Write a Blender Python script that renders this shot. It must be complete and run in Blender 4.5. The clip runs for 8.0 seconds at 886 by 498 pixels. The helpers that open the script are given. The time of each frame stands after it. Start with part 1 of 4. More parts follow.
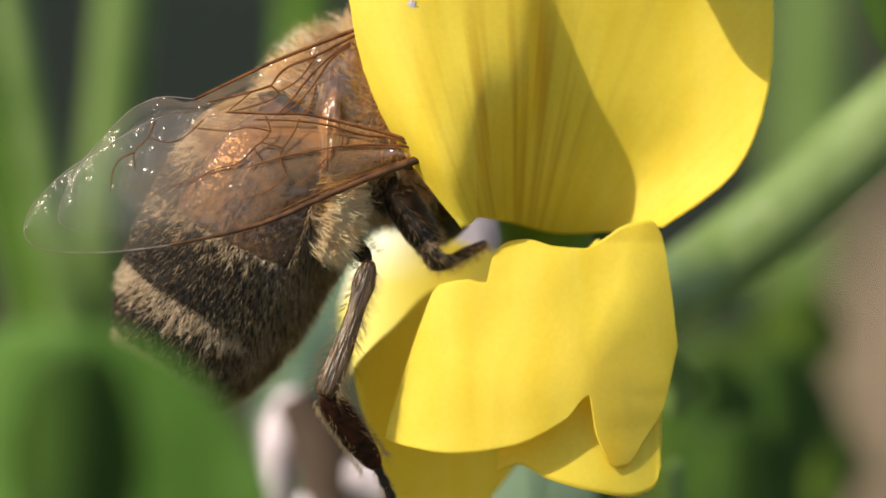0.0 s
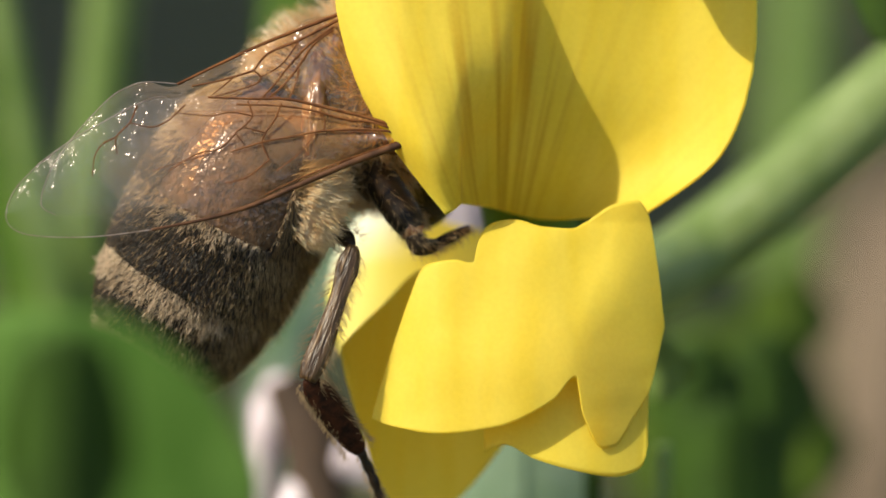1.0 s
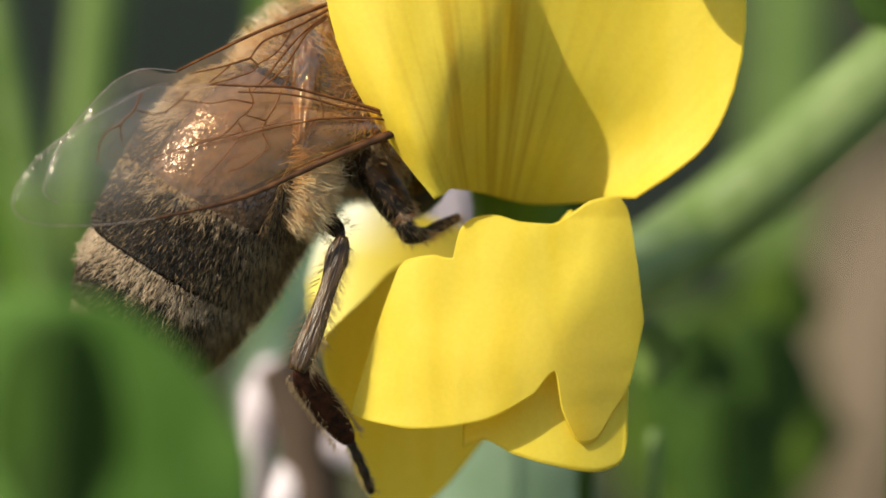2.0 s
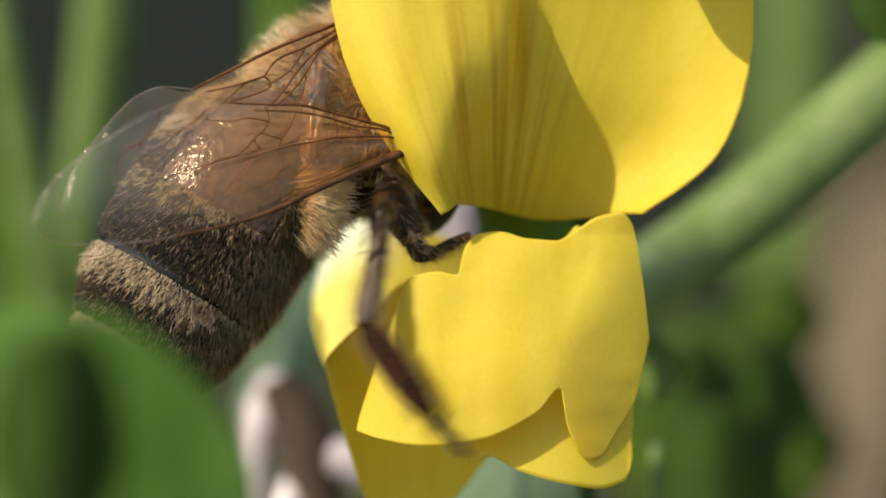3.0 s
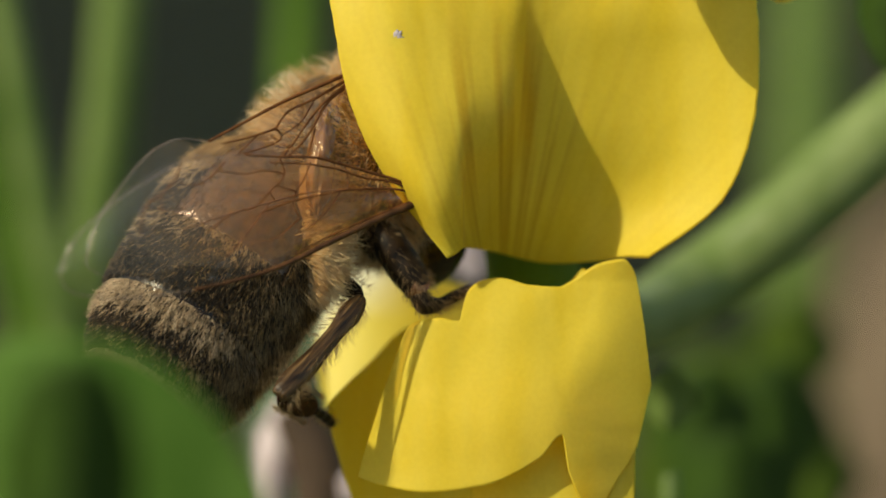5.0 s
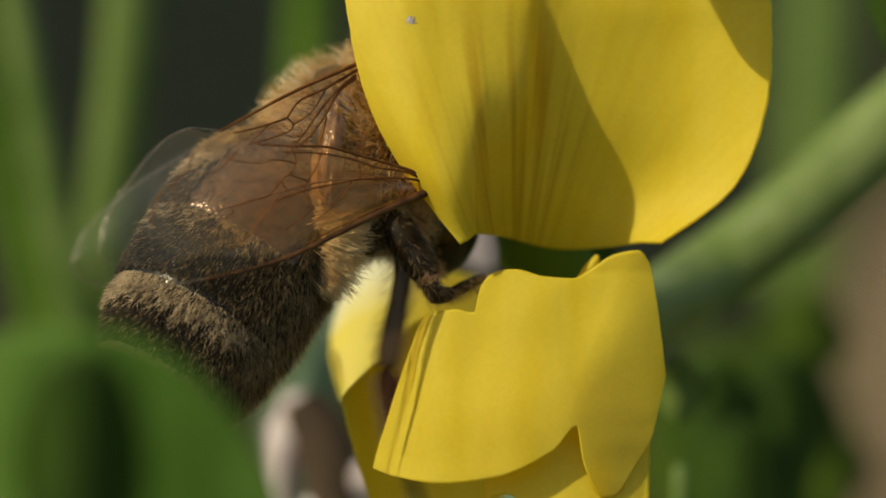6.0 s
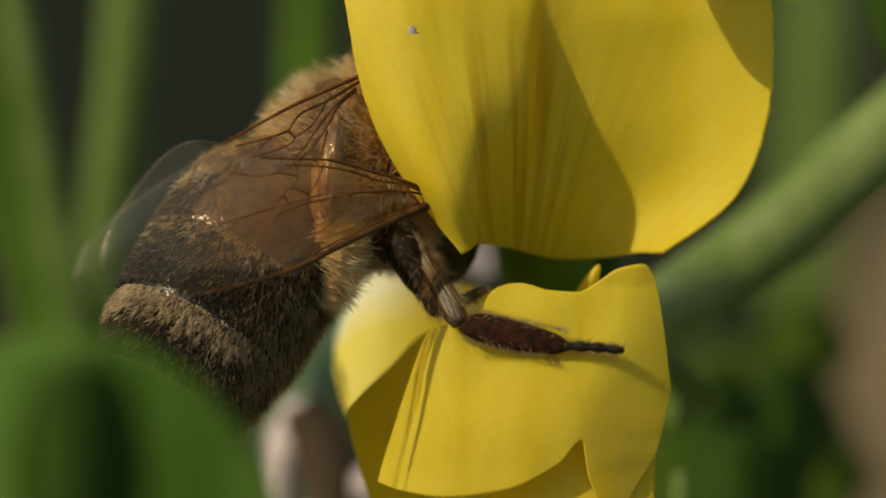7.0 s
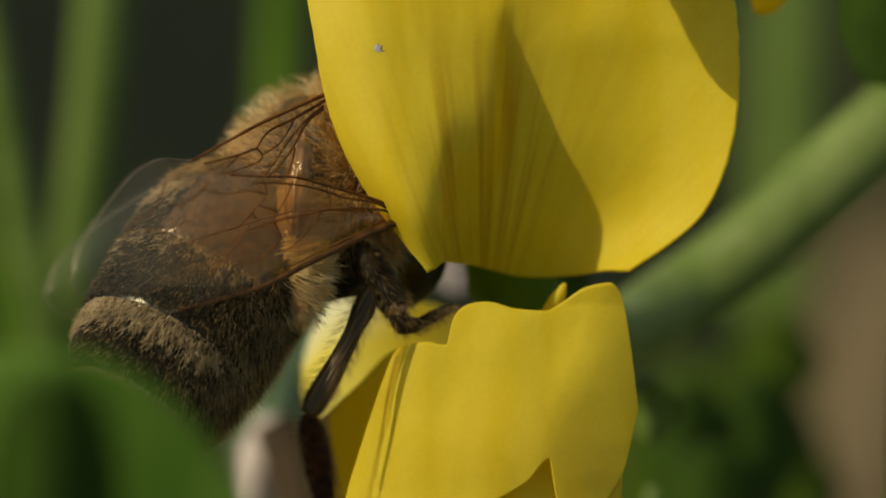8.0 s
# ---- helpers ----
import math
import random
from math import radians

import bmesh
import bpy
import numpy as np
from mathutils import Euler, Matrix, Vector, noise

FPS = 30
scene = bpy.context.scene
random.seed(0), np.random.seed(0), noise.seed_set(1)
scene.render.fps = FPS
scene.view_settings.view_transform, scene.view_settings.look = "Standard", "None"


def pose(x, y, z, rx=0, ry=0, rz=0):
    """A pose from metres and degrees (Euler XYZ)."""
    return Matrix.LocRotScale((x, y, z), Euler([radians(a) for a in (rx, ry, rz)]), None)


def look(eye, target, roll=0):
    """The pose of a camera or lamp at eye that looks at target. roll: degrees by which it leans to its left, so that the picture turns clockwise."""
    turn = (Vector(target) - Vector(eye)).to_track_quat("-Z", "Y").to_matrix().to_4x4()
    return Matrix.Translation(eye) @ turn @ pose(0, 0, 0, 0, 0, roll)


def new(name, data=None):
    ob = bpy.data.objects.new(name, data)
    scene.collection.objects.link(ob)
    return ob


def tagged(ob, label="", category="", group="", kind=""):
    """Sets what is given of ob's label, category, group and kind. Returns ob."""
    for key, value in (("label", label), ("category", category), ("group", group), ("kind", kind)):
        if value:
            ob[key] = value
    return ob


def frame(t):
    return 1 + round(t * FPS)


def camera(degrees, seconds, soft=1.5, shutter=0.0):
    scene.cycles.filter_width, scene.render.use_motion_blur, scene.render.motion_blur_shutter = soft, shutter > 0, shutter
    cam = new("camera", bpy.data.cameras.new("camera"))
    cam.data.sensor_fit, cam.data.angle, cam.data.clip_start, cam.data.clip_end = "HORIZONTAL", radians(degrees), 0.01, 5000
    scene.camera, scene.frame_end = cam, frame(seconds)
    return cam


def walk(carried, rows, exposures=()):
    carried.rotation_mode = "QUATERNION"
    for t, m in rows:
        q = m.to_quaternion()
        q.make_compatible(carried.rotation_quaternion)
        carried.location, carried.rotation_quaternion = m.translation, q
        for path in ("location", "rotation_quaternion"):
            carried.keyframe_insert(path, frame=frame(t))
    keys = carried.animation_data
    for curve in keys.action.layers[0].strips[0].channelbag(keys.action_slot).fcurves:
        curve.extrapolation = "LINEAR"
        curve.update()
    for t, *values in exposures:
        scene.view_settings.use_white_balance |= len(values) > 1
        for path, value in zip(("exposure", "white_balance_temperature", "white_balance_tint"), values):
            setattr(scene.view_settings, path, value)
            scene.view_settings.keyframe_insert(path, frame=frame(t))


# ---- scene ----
# A honeybee on a yellow pea flower, close up. The bee is about 13 mm long.
# The view frame V: x across, y away, z up the picture; it leans 20 degrees down over the ground.
U = 0.0125e-3           # one working unit in metres
D = 0.1                 # from lens to flower
V = Matrix.Translation((0, 0, 0.25)) @ pose(0, 0, 0, -20)
DEG = math.degrees(math.atan(U / D))

cam = camera(11.19, 8.0, soft=1.7, shutter=0.4)
cam.data.dof.use_dof = True
cam.data.dof.focus_distance = D - 125 * U
cam.data.dof.aperture_fstop = 52.0
walk(cam, [(t, V @ pose(0, -D, 0, 90 + dy * DEG, 0, dx * DEG)) for t, dx, dy in (
    (0, 0, 0), (.5, 0, -10), (1, -21, -29), (1.5, -24, -48), (1.7, -29, -56), (2.8, -40, -43), (3, -32, -30), (3.5, -37, 3),
    (4, -39, 41), (4.5, -8, 55), (5, -8, 22), (5.2, 2, 2), (6.3, 10, 10), (6.5, 10, 23), (7, 10, 18), (7.5, -22, 18), (8, -40, 45))],
    exposures=((0, 0.97, 7250, 6), (1.7, 0.94, 7250, 4), (3.5, 0.75, 7600, 2), (4.5, 0.56, 8000, 0), (5.2, 0.4, 8400, -2), (6.5, 0.03, 9300, -4), (7, -0.04, 9500, -4), (7.5, -0.16, 9600, -4), (8, -0.12, 10200, -8)))


# ---- light ----
TO_SUN = (V.to_3x3() @ Vector((-0.63, -0.51, 0.59))).normalized()
world = bpy.data.worlds.new("sky")
scene.world = world
world.use_nodes = True
wn = world.node_tree.nodes
sky = wn.new("ShaderNodeTexSky")
sky.sky_type = "NISHITA"
sky.sun_disc = False
sky.sun_elevation = math.asin(TO_SUN.z)
sky.sun_rotation = math.atan2(TO_SUN.x, TO_SUN.y)
world.node_tree.links.new(sky.outputs[0], wn["Background"].inputs[0])
wn["Background"].inputs[1].default_value = 0.1
sun = new("sun", bpy.data.lights.new("sun", "SUN"))
sun.data.energy = 2.8
sun.data.angle = radians(0.53)
sun.data.color = (1, 0.95, 0.86)
sun.matrix_world = look((0, 0, 3), Vector((0, 0, 3)) - TO_SUN)


# ---- helpers of form ----
def P(x, y, d=0):
    """A place in the view frame: x, y across the picture at the flower, d units behind it."""
    s = 1 + d * U / D
    return Vector(((x - 784) * U * s, d * U, (441 - y) * U * s))


def put(name, bm, material, smooth=True):
    me = bpy.data.meshes.new(name)
    if isinstance(bm, tuple):
        me.from_pydata(*bm)
    else:
        bm.to_mesh(me)
        bm.free()
    me.materials.append(material)
    if smooth:
        me.polygons.foreach_set("use_smooth", [True] * len(me.polygons))
    me.update()
    return me


def part(name, bm, material, parent, label="", at=None, kind=""):
    ob = new(name, put(name, bm, material))
    ob.parent = parent
    if at is not None:
        ob.location = at
    return tagged(ob, label=label, kind=kind)


def thing(name, label, category, m=V, group="", kind=""):
    ob = new(name)
    ob.empty_display_size = 0.002
    ob.matrix_world = m
    return tagged(ob, label, category, group, kind)


def curve(pts, n):
    """n places along a smooth curve through pts."""
    p = np.array([tuple(q) for q in pts], float)
    k = len(p)
    t = np.linspace(0, k - 1, n)
    i = np.minimum(t.astype(int), k - 2)
    f = (t - i)[:, None]
    p0, p1, p2, p3 = p[np.maximum(i - 1, 0)], p[i], p[i + 1], p[np.minimum(i + 2, k - 1)]
    return 0.5 * (2 * p1 + (p2 - p0) * f + (2 * p0 - 5 * p1 + 4 * p2 - p3) * f ** 2 + (3 * p1 - p0 - 3 * p2 + p3) * f ** 3)


def level(pairs, x):
    """Smooth monotone reading of a line given by (x, y) pairs."""
    a = np.array(pairs, float)
    h, dl = np.diff(a[:, 0]), np.diff(a[:, 1]) / np.diff(a[:, 0])
    m = np.concatenate([[dl[0]], np.where(dl[:-1] * dl[1:] > 0, 2 * dl[:-1] * dl[1:] / (dl[:-1] + dl[1:] + 1e-12), 0), [dl[-1]]])
    i = np.clip(np.searchsorted(a[:, 0], x) - 1, 0, len(h) - 1)
    t = np.clip((x - a[i, 0]) / h[i], 0, 1)
    return ((2 * t ** 3 - 3 * t ** 2 + 1) * a[i, 1] + (t ** 3 - 2 * t ** 2 + t) * h[i] * m[i]
            + (3 * t ** 2 - 2 * t ** 3) * a[i + 1, 1] + (t ** 3 - t ** 2) * h[i] * m[i + 1])


def tube(pts, radii, sides=12, n=24, bm=None, flat=1.0, cap=True):
    """A tapering round rod along a smooth curve; flat squeezes it in depth."""
    bm = bm or bmesh.new()
    c = curve(pts, n)
    r = np.interp(np.linspace(0, 1, n), np.linspace(0, 1, len(radii)), radii)
    side = None
    rings = []
    for i in range(n):
        w = Vector(c[min(i + 1, n - 1)] - c[max(i - 1, 0)]).normalized()
        if side is None:
            side = w.cross(Vector((0, 1, 0)))
            if side.length < 0.1:
                side = w.cross(Vector((1, 0, 0)))
        side = (side - w * side.dot(w)).normalized()
        up = w.cross(side)
        rings.append([bm.verts.new(Vector(c[i]) + float(r[i]) * (math.cos(a) * side + math.sin(a) * flat * up))
                      for a in (2 * math.pi * j / sides for j in range(sides))])
    for a, b in zip(rings, rings[1:]):
        for j in range(sides):
            bm.faces.new((a[j], a[(j + 1) % sides], b[(j + 1) % sides], b[j]))
    if cap:
        bm.faces.new(rings[0][::-1])
        bm.faces.new(rings[-1])
    return bm


def ball(centre, radii, turn=None, seg=24, rough=0.0):
    bm = bmesh.new()
    bmesh.ops.create_uvsphere(bm, u_segments=seg, v_segments=seg // 2, radius=1)
    m = Matrix.Translation(centre) @ (turn or Matrix()) @ Matrix.Diagonal((*radii, 1))
    for v in bm.verts:
        k = 1 + rough * noise.noise(v.co * 3)
        v.co = m @ (v.co * k)
    return bm


def sheet(grid):
    """A surface through a grid of places."""
    nu, nv = len(grid), len(grid[0])
    verts = [tuple(p) for row in grid for p in row]
    faces = [(i * nv + j, i * nv + j + 1, (i + 1) * nv + j + 1, (i + 1) * nv + j) for i in range(nu - 1) for j in range(nv - 1)]
    return verts, [], faces


def blade(x0, x1, top, bottom, depth, nu=70, nv=40, origin=Vector((0, 0, 0))):
    """A leaf-like surface between two edge lines; depth(u, v) in units."""
    grid = []
    xs = np.linspace(x0, x1, nu)
    tops, bots = level(top, xs), level(bottom, xs)
    for i in range(nu):
        row = []
        for j in range(nv):
            v = j / (nv - 1)
            row.append(P(xs[i], tops[i] * (1 - v) + bots[i] * v, depth(xs[i], tops[i] * (1 - v) + bots[i] * v, v)) - origin)
        grid.append(row)
    return sheet(grid)


def thicken(ob, units):
    m = ob.modifiers.new("thickness", "SOLIDIFY")
    m.thickness = units * U
    m.offset = 0
    return ob


def hairs(roots, ways, lengths, width, bend=0.3, seed=1):
    """Many fine tapering bristles in one mesh."""
    rng = np.random.default_rng(seed)
    n = len(roots)
    roots, ways = np.array(roots), np.array(ways)
    ways /= np.linalg.norm(ways, axis=1)[:, None] + 1e-9
    side = np.cross(ways, rng.normal(size=(n, 3)))
    side /= np.linalg.norm(side, axis=1)[:, None] + 1e-9
    other = np.cross(ways, side)
    ln = np.array(lengths)[:, None]
    mid = roots + ways * ln * 0.55
    tip = roots + ways * ln + side * ln * bend * rng.uniform(-1, 1, (n, 1))
    w = width * rng.uniform(0.7, 1.2, (n, 1))
    vs = np.empty((n, 7, 3))
    for k in range(3):
        a = 2 * math.pi * k / 3
        o = math.cos(a) * side + math.sin(a) * other
        vs[:, k] = roots + o * w
        vs[:, 3 + k] = mid + o * w * 0.7
    vs[:, 6] = tip
    base = np.arange(n)[:, None] * 7
    quads = np.concatenate([base + np.array(q) for q in ((0, 1, 4, 3), (1, 2, 5, 4), (2, 0, 3, 5))])
    tris = np.concatenate([base + np.array(q) for q in ((3, 4, 6), (4, 5, 6), (5, 3, 6))])
    return vs.reshape(-1, 3).tolist(), [], quads.tolist() + tris.tolist()


# ---- materials ----
class Nodes:
    def __init__(self, name):
        self.m = bpy.data.materials.new(name)
        self.m.use_nodes = True
        self.t = self.m.node_tree
        self.b = self.t.nodes["Principled BSDF"]
        self.co = self.t.nodes.new("ShaderNodeTexCoord").outputs["Object"]

    def add(self, kind, **values):
        n = self.t.nodes.new(kind)
        for k, v in values.items():
            n.inputs[k.replace("_", " ")].default_value = v
        return n

    def link(self, a, b):
        self.t.links.new(a, b)

    def stretch(self, sx, sy, sz):
        n = self.add("ShaderNodeMapping")
        n.inputs["Scale"].default_value = (sx, sy, sz)
        self.link(self.co, n.inputs[0])
        return n.outputs[0]

    def noise(self, scale, detail=3.0, co=None):
        n = self.add("ShaderNodeTexNoise", Scale=scale, Detail=detail)
        self.link(co or self.co, n.inputs["Vector"])
        return n.outputs[0]

    def ramp(self, fac, *stops):
        n = self.add("ShaderNodeValToRGB")
        e = n.color_ramp.elements
        while len(e) < len(stops):
            e.new(0.5)
        for k, (p, c) in zip(e, stops):
            k.position = p
            k.color = (*c, 1)
        self.link(fac, n.inputs[0])
        return n.outputs[0]

    def mix(self, fac, a, b, how="MIX"):
        n = self.t.nodes.new("ShaderNodeMix")
        n.data_type, n.blend_type = "RGBA", how
        for sock, v in ((n.inputs[0], fac), (n.inputs[6], a), (n.inputs[7], b)):
            if isinstance(v, bpy.types.NodeSocket):
                self.link(v, sock)
            else:
                sock.default_value = v if isinstance(v, float) else (*v, 1)
        return n.outputs[2]

    def bump(self, height, strength, distance):
        n = self.add("ShaderNodeBump", Strength=strength, Distance=distance)
        self.link(height, n.inputs["Height"])
        self.link(n.outputs[0], self.b.inputs["Normal"])
        return n.outputs[0]

    def colour(self, c):
        self.link(c, self.b.inputs["Base Color"])

    def sheer(self, c, share, normal=None):
        """Lets light through: mixes in a translucent share."""
        tr = self.t.nodes.new("ShaderNodeBsdfTranslucent")
        if isinstance(c, bpy.types.NodeSocket):
            self.link(c, tr.inputs[0])
        else:
            tr.inputs[0].default_value = (*c, 1)
        mx = self.t.nodes.new("ShaderNodeMixShader")
        mx.inputs[0].default_value = share
        self.link(self.b.outputs[0], mx.inputs[1])
        self.link(tr.outputs[0], mx.inputs[2])
        self.link(mx.outputs[0], self.t.nodes["Material Output"].inputs[0])


def petal_material(name, a, b, share, vein=None):
    k = Nodes(name)
    streak = k.noise(1, 2.0, k.stretch(1500, 900, 160))
    grain = k.noise(9000, 3.0)
    c = k.ramp(streak, (0.3, b), (0.6, a))
    if vein:
        at = k.add("ShaderNodeAttribute")
        at.attribute_name = "span"
        mp = k.add("ShaderNodeMapping")
        mp.inputs["Scale"].default_value = (19, 0.9, 0)
        k.link(at.outputs["Vector"], mp.inputs[0])
        line = k.ramp(k.noise(1, 1.2, mp.outputs[0]), (0.38, (0.9, 0.9, 0.9)), (0.54, (0, 0, 0)))
        sp = k.add("ShaderNodeSeparateXYZ")
        k.link(at.outputs["Vector"], sp.inputs[0])
        throat = k.ramp(sp.outputs[2], (0.0, (0.08, 0.08, 0.08)), (0.25, (0.35, 0.35, 0.35)), (0.6, (1, 1, 1)))
        c = k.mix(k.mix(1.0, line, throat, "MULTIPLY"), c, vein)
        c = k.mix(k.ramp(sp.outputs[1], (0.24, (0.35, 0.35, 0.35)), (0.42, (0, 0, 0))), c, (0.5, 0.46, 0.03))
    c = k.mix(0.05, c, k.ramp(grain, (0.35, (0.35, 0.2, 0.0)), (0.65, (1, 0.86, 0.2))), "MIX")
    k.colour(c)
    k.b.inputs["Roughness"].default_value = 0.55
    k.b.inputs["Specular IOR Level"].default_value = 0.35
    k.bump(k.noise(22000, 2.0), 0.08, 0.00002)
    k.sheer(k.mix(1.0, c, (1.0, 0.95, 0.28), "MULTIPLY"), share)
    return k.m


def plant_material(name, a, b, share=0.3, rough=0.65, scale=700):
    k = Nodes(name)
    c = k.ramp(k.noise(scale, 3.0), (0.35, a), (0.65, b))
    c = k.mix(0.25, c, k.ramp(k.noise(1, 2.0, k.stretch(6000, 6000, 300)), (0.4, a), (0.6, b)))
    k.colour(c)
    k.b.inputs["Roughness"].default_value = rough
    k.b.inputs["Specular IOR Level"].default_value = 0.3
    k.bump(k.noise(5000, 2.0), 0.2, 0.00005)
    if share:
        k.sheer(c, share)
    return k.m


def plain(name, a, b, rough=0.5, scale=4000, metal=0.0, bump=0.3, spec=0.5, share=0.0):
    k = Nodes(name)
    c = k.ramp(k.noise(scale, 4.0), (0.35, a), (0.65, b))
    k.colour(c)
    if share:
        k.sheer(c, share)
    k.b.inputs["Roughness"].default_value = rough
    k.b.inputs["Metallic"].default_value = metal
    k.b.inputs["Specular IOR Level"].default_value = spec
    k.bump(k.noise(scale * 4, 2.0), bump, 0.00002)
    return k.m


YELLOW = petal_material("yellow_petal", (0.94, 0.775, 0.105), (0.92, 0.735, 0.07), 0.5)
VEINED = petal_material("veined_yellow_petal", (0.94, 0.775, 0.105), (0.92, 0.735, 0.07), 0.5, (0.72, 0.49, 0.04))


def claw_material():
    """Cream at the upper rim, its sunlit highlight put into the colour; yellow below."""
    k = Nodes("petal_base")
    at = k.add("ShaderNodeAttribute")
    at.attribute_name = "span"
    sp = k.add("ShaderNodeSeparateXYZ")
    k.link(at.outputs["Vector"], sp.inputs[0])
    c = k.ramp(sp.outputs[1], (0.08, (0.95, 0.92, 0.74)), (0.36, (0.9, 0.77, 0.16)))
    c = k.mix(k.ramp(sp.outputs[0], (0.35, (0, 0, 0)), (0.6, (1, 1, 1))), c, (0.9, 0.72, 0.1))
    k.colour(c)
    k.b.inputs["Roughness"].default_value = 0.5
    k.bump(k.noise(22000, 2.0), 0.3, 0.00002)
    k.sheer(c, 0.4)
    return k.m


CLAW_MAT = claw_material()
TEAL = plant_material("pale_teal_green", (0.17, 0.26, 0.15), (0.26, 0.35, 0.24), 0.25)
# Paler copy of STEM: the slanting stem's whitish highlight is put into the colour.
PALE_STEM = plant_material("lit_stem_green", (0.13, 0.2, 0.05), (0.24, 0.31, 0.12), 0.15, 0.4)
LEAF = plant_material("leaf_green", (0.08, 0.175, 0.012), (0.135, 0.25, 0.026))
STEM = plant_material("stem_green", (0.1, 0.17, 0.03), (0.17, 0.245, 0.068), 0.15, 0.42)
CLOVER = plant_material("clover_green", (0.075, 0.175, 0.02), (0.145, 0.28, 0.05), scale=320)
# Darker copy of the leaf green, with the shade put into its colour.
SHADE_LEAF = plant_material("shaded_green_leaf", (0.052, 0.096, 0.006), (0.092, 0.152, 0.013))
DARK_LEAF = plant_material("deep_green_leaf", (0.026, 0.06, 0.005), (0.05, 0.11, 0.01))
PINK = plant_material("pink_stem", (0.62, 0.5, 0.52), (0.8, 0.7, 0.74), 0.2)
LAVENDER = plant_material("lavender_petal", (0.42, 0.36, 0.42), (0.54, 0.48, 0.54), 0.3)
BROWN = plant_material("dry_stalk", (0.13, 0.092, 0.06), (0.2, 0.145, 0.1), 0.0, 0.8)
UMBER = plant_material("dark_dry_stalk", (0.045, 0.028, 0.018), (0.09, 0.055, 0.036), 0.0, 0.8)
SHELL = plain("dark_chitin", (0.01, 0.0065, 0.004), (0.028, 0.015, 0.008), 0.24, 5000)
AMBER = plain("amber_chitin", (0.12, 0.05, 0.02), (0.26, 0.125, 0.055), 0.25, 3000, bump=0.8, spec=1.0)
RED_BRUSH = plain("red_brown_brush", (0.016, 0.007, 0.004), (0.06, 0.018, 0.008), 0.6, 6000, bump=1.0, spec=0.12)
PALE_HAIR = plain("pale_hair", (0.55, 0.4, 0.26), (0.76, 0.59, 0.41), 0.55, 2000, share=0.3)
CREAM_HAIR = plain("cream_hair", (0.82, 0.65, 0.43), (0.93, 0.81, 0.62), 0.5, 2000, share=0.5)
GOLD_HAIR = plain("gold_brown_hair", (0.36, 0.23, 0.11), (0.6, 0.43, 0.24), 0.45, 2000, share=0.3)
RUFF_HAIR = plain("golden_cream_hair", (0.92, 0.73, 0.46), (0.97, 0.86, 0.65), 0.45, 2000, share=0.6)
ORANGE_HAIR = plain("orange_brown_hair", (0.62, 0.36, 0.14), (0.85, 0.56, 0.27), 0.5, 2000, share=0.3)
DARK_HAIR = plain("dark_hair", (0.014, 0.009, 0.006), (0.04, 0.024, 0.013), 0.4, 2000)
def leg_material():
    """Brown chitin with fine ridges along the segment."""
    k = Nodes("brown_chitin")
    ridge = k.noise(1, 3.0, k.stretch(11000, 11000, 900))
    k.colour(k.ramp(ridge, (0.35, (0.03, 0.014, 0.005)), (0.52, (0.085, 0.045, 0.018)), (0.68, (0.2, 0.115, 0.05))))
    k.b.inputs["Roughness"].default_value = 0.38
    k.b.inputs["Specular IOR Level"].default_value = 0.4
    k.bump(ridge, 0.8, 0.0001)
    return k.m


LEG = leg_material()
LEG_DARK = plain("dark_leg", (0.008, 0.005, 0.003), (0.03, 0.017, 0.008), 0.5, 5000, spec=0.25)


def dome_material():
    """Glossy brown chitin, finely pitted, darker in blotches."""
    k = Nodes("warm_brown_chitin")
    blotch = k.noise(520, 3.0)
    k.colour(k.mix(0.3, k.ramp(blotch, (0.4, (0.022, 0.012, 0.008)), (0.62, (0.15, 0.08, 0.045))), k.ramp(k.noise(5000, 3.0), (0.35, (0.02, 0.01, 0.006)), (0.65, (0.3, 0.17, 0.09)))))
    k.b.inputs["Roughness"].default_value = 0.24
    k.b.inputs["Specular IOR Level"].default_value = 0.7
    k.b.inputs["Specular Tint"].default_value = (1.0, 0.86, 0.96, 1)
    k.bump(k.noise(6000, 2.0), 1.0, 0.00004)
    return k.m


WARM = dome_material()
VEIN = plain("wing_vein", (0.09, 0.03, 0.01), (0.19, 0.07, 0.022), 0.7, 3000, spec=0.15)
TAN = plain("tan_chitin", (0.26, 0.15, 0.07), (0.46, 0.29, 0.15), 0.5, 3000, share=0.2)
EDGE = plain("pale_wing_edge", (0.28, 0.2, 0.16), (0.46, 0.37, 0.33), 0.5, 3000, share=0.4)
COSTA = plain("thick_wing_vein", (0.045, 0.018, 0.008), (0.12, 0.05, 0.02), 0.5, 3000, spec=0.25)


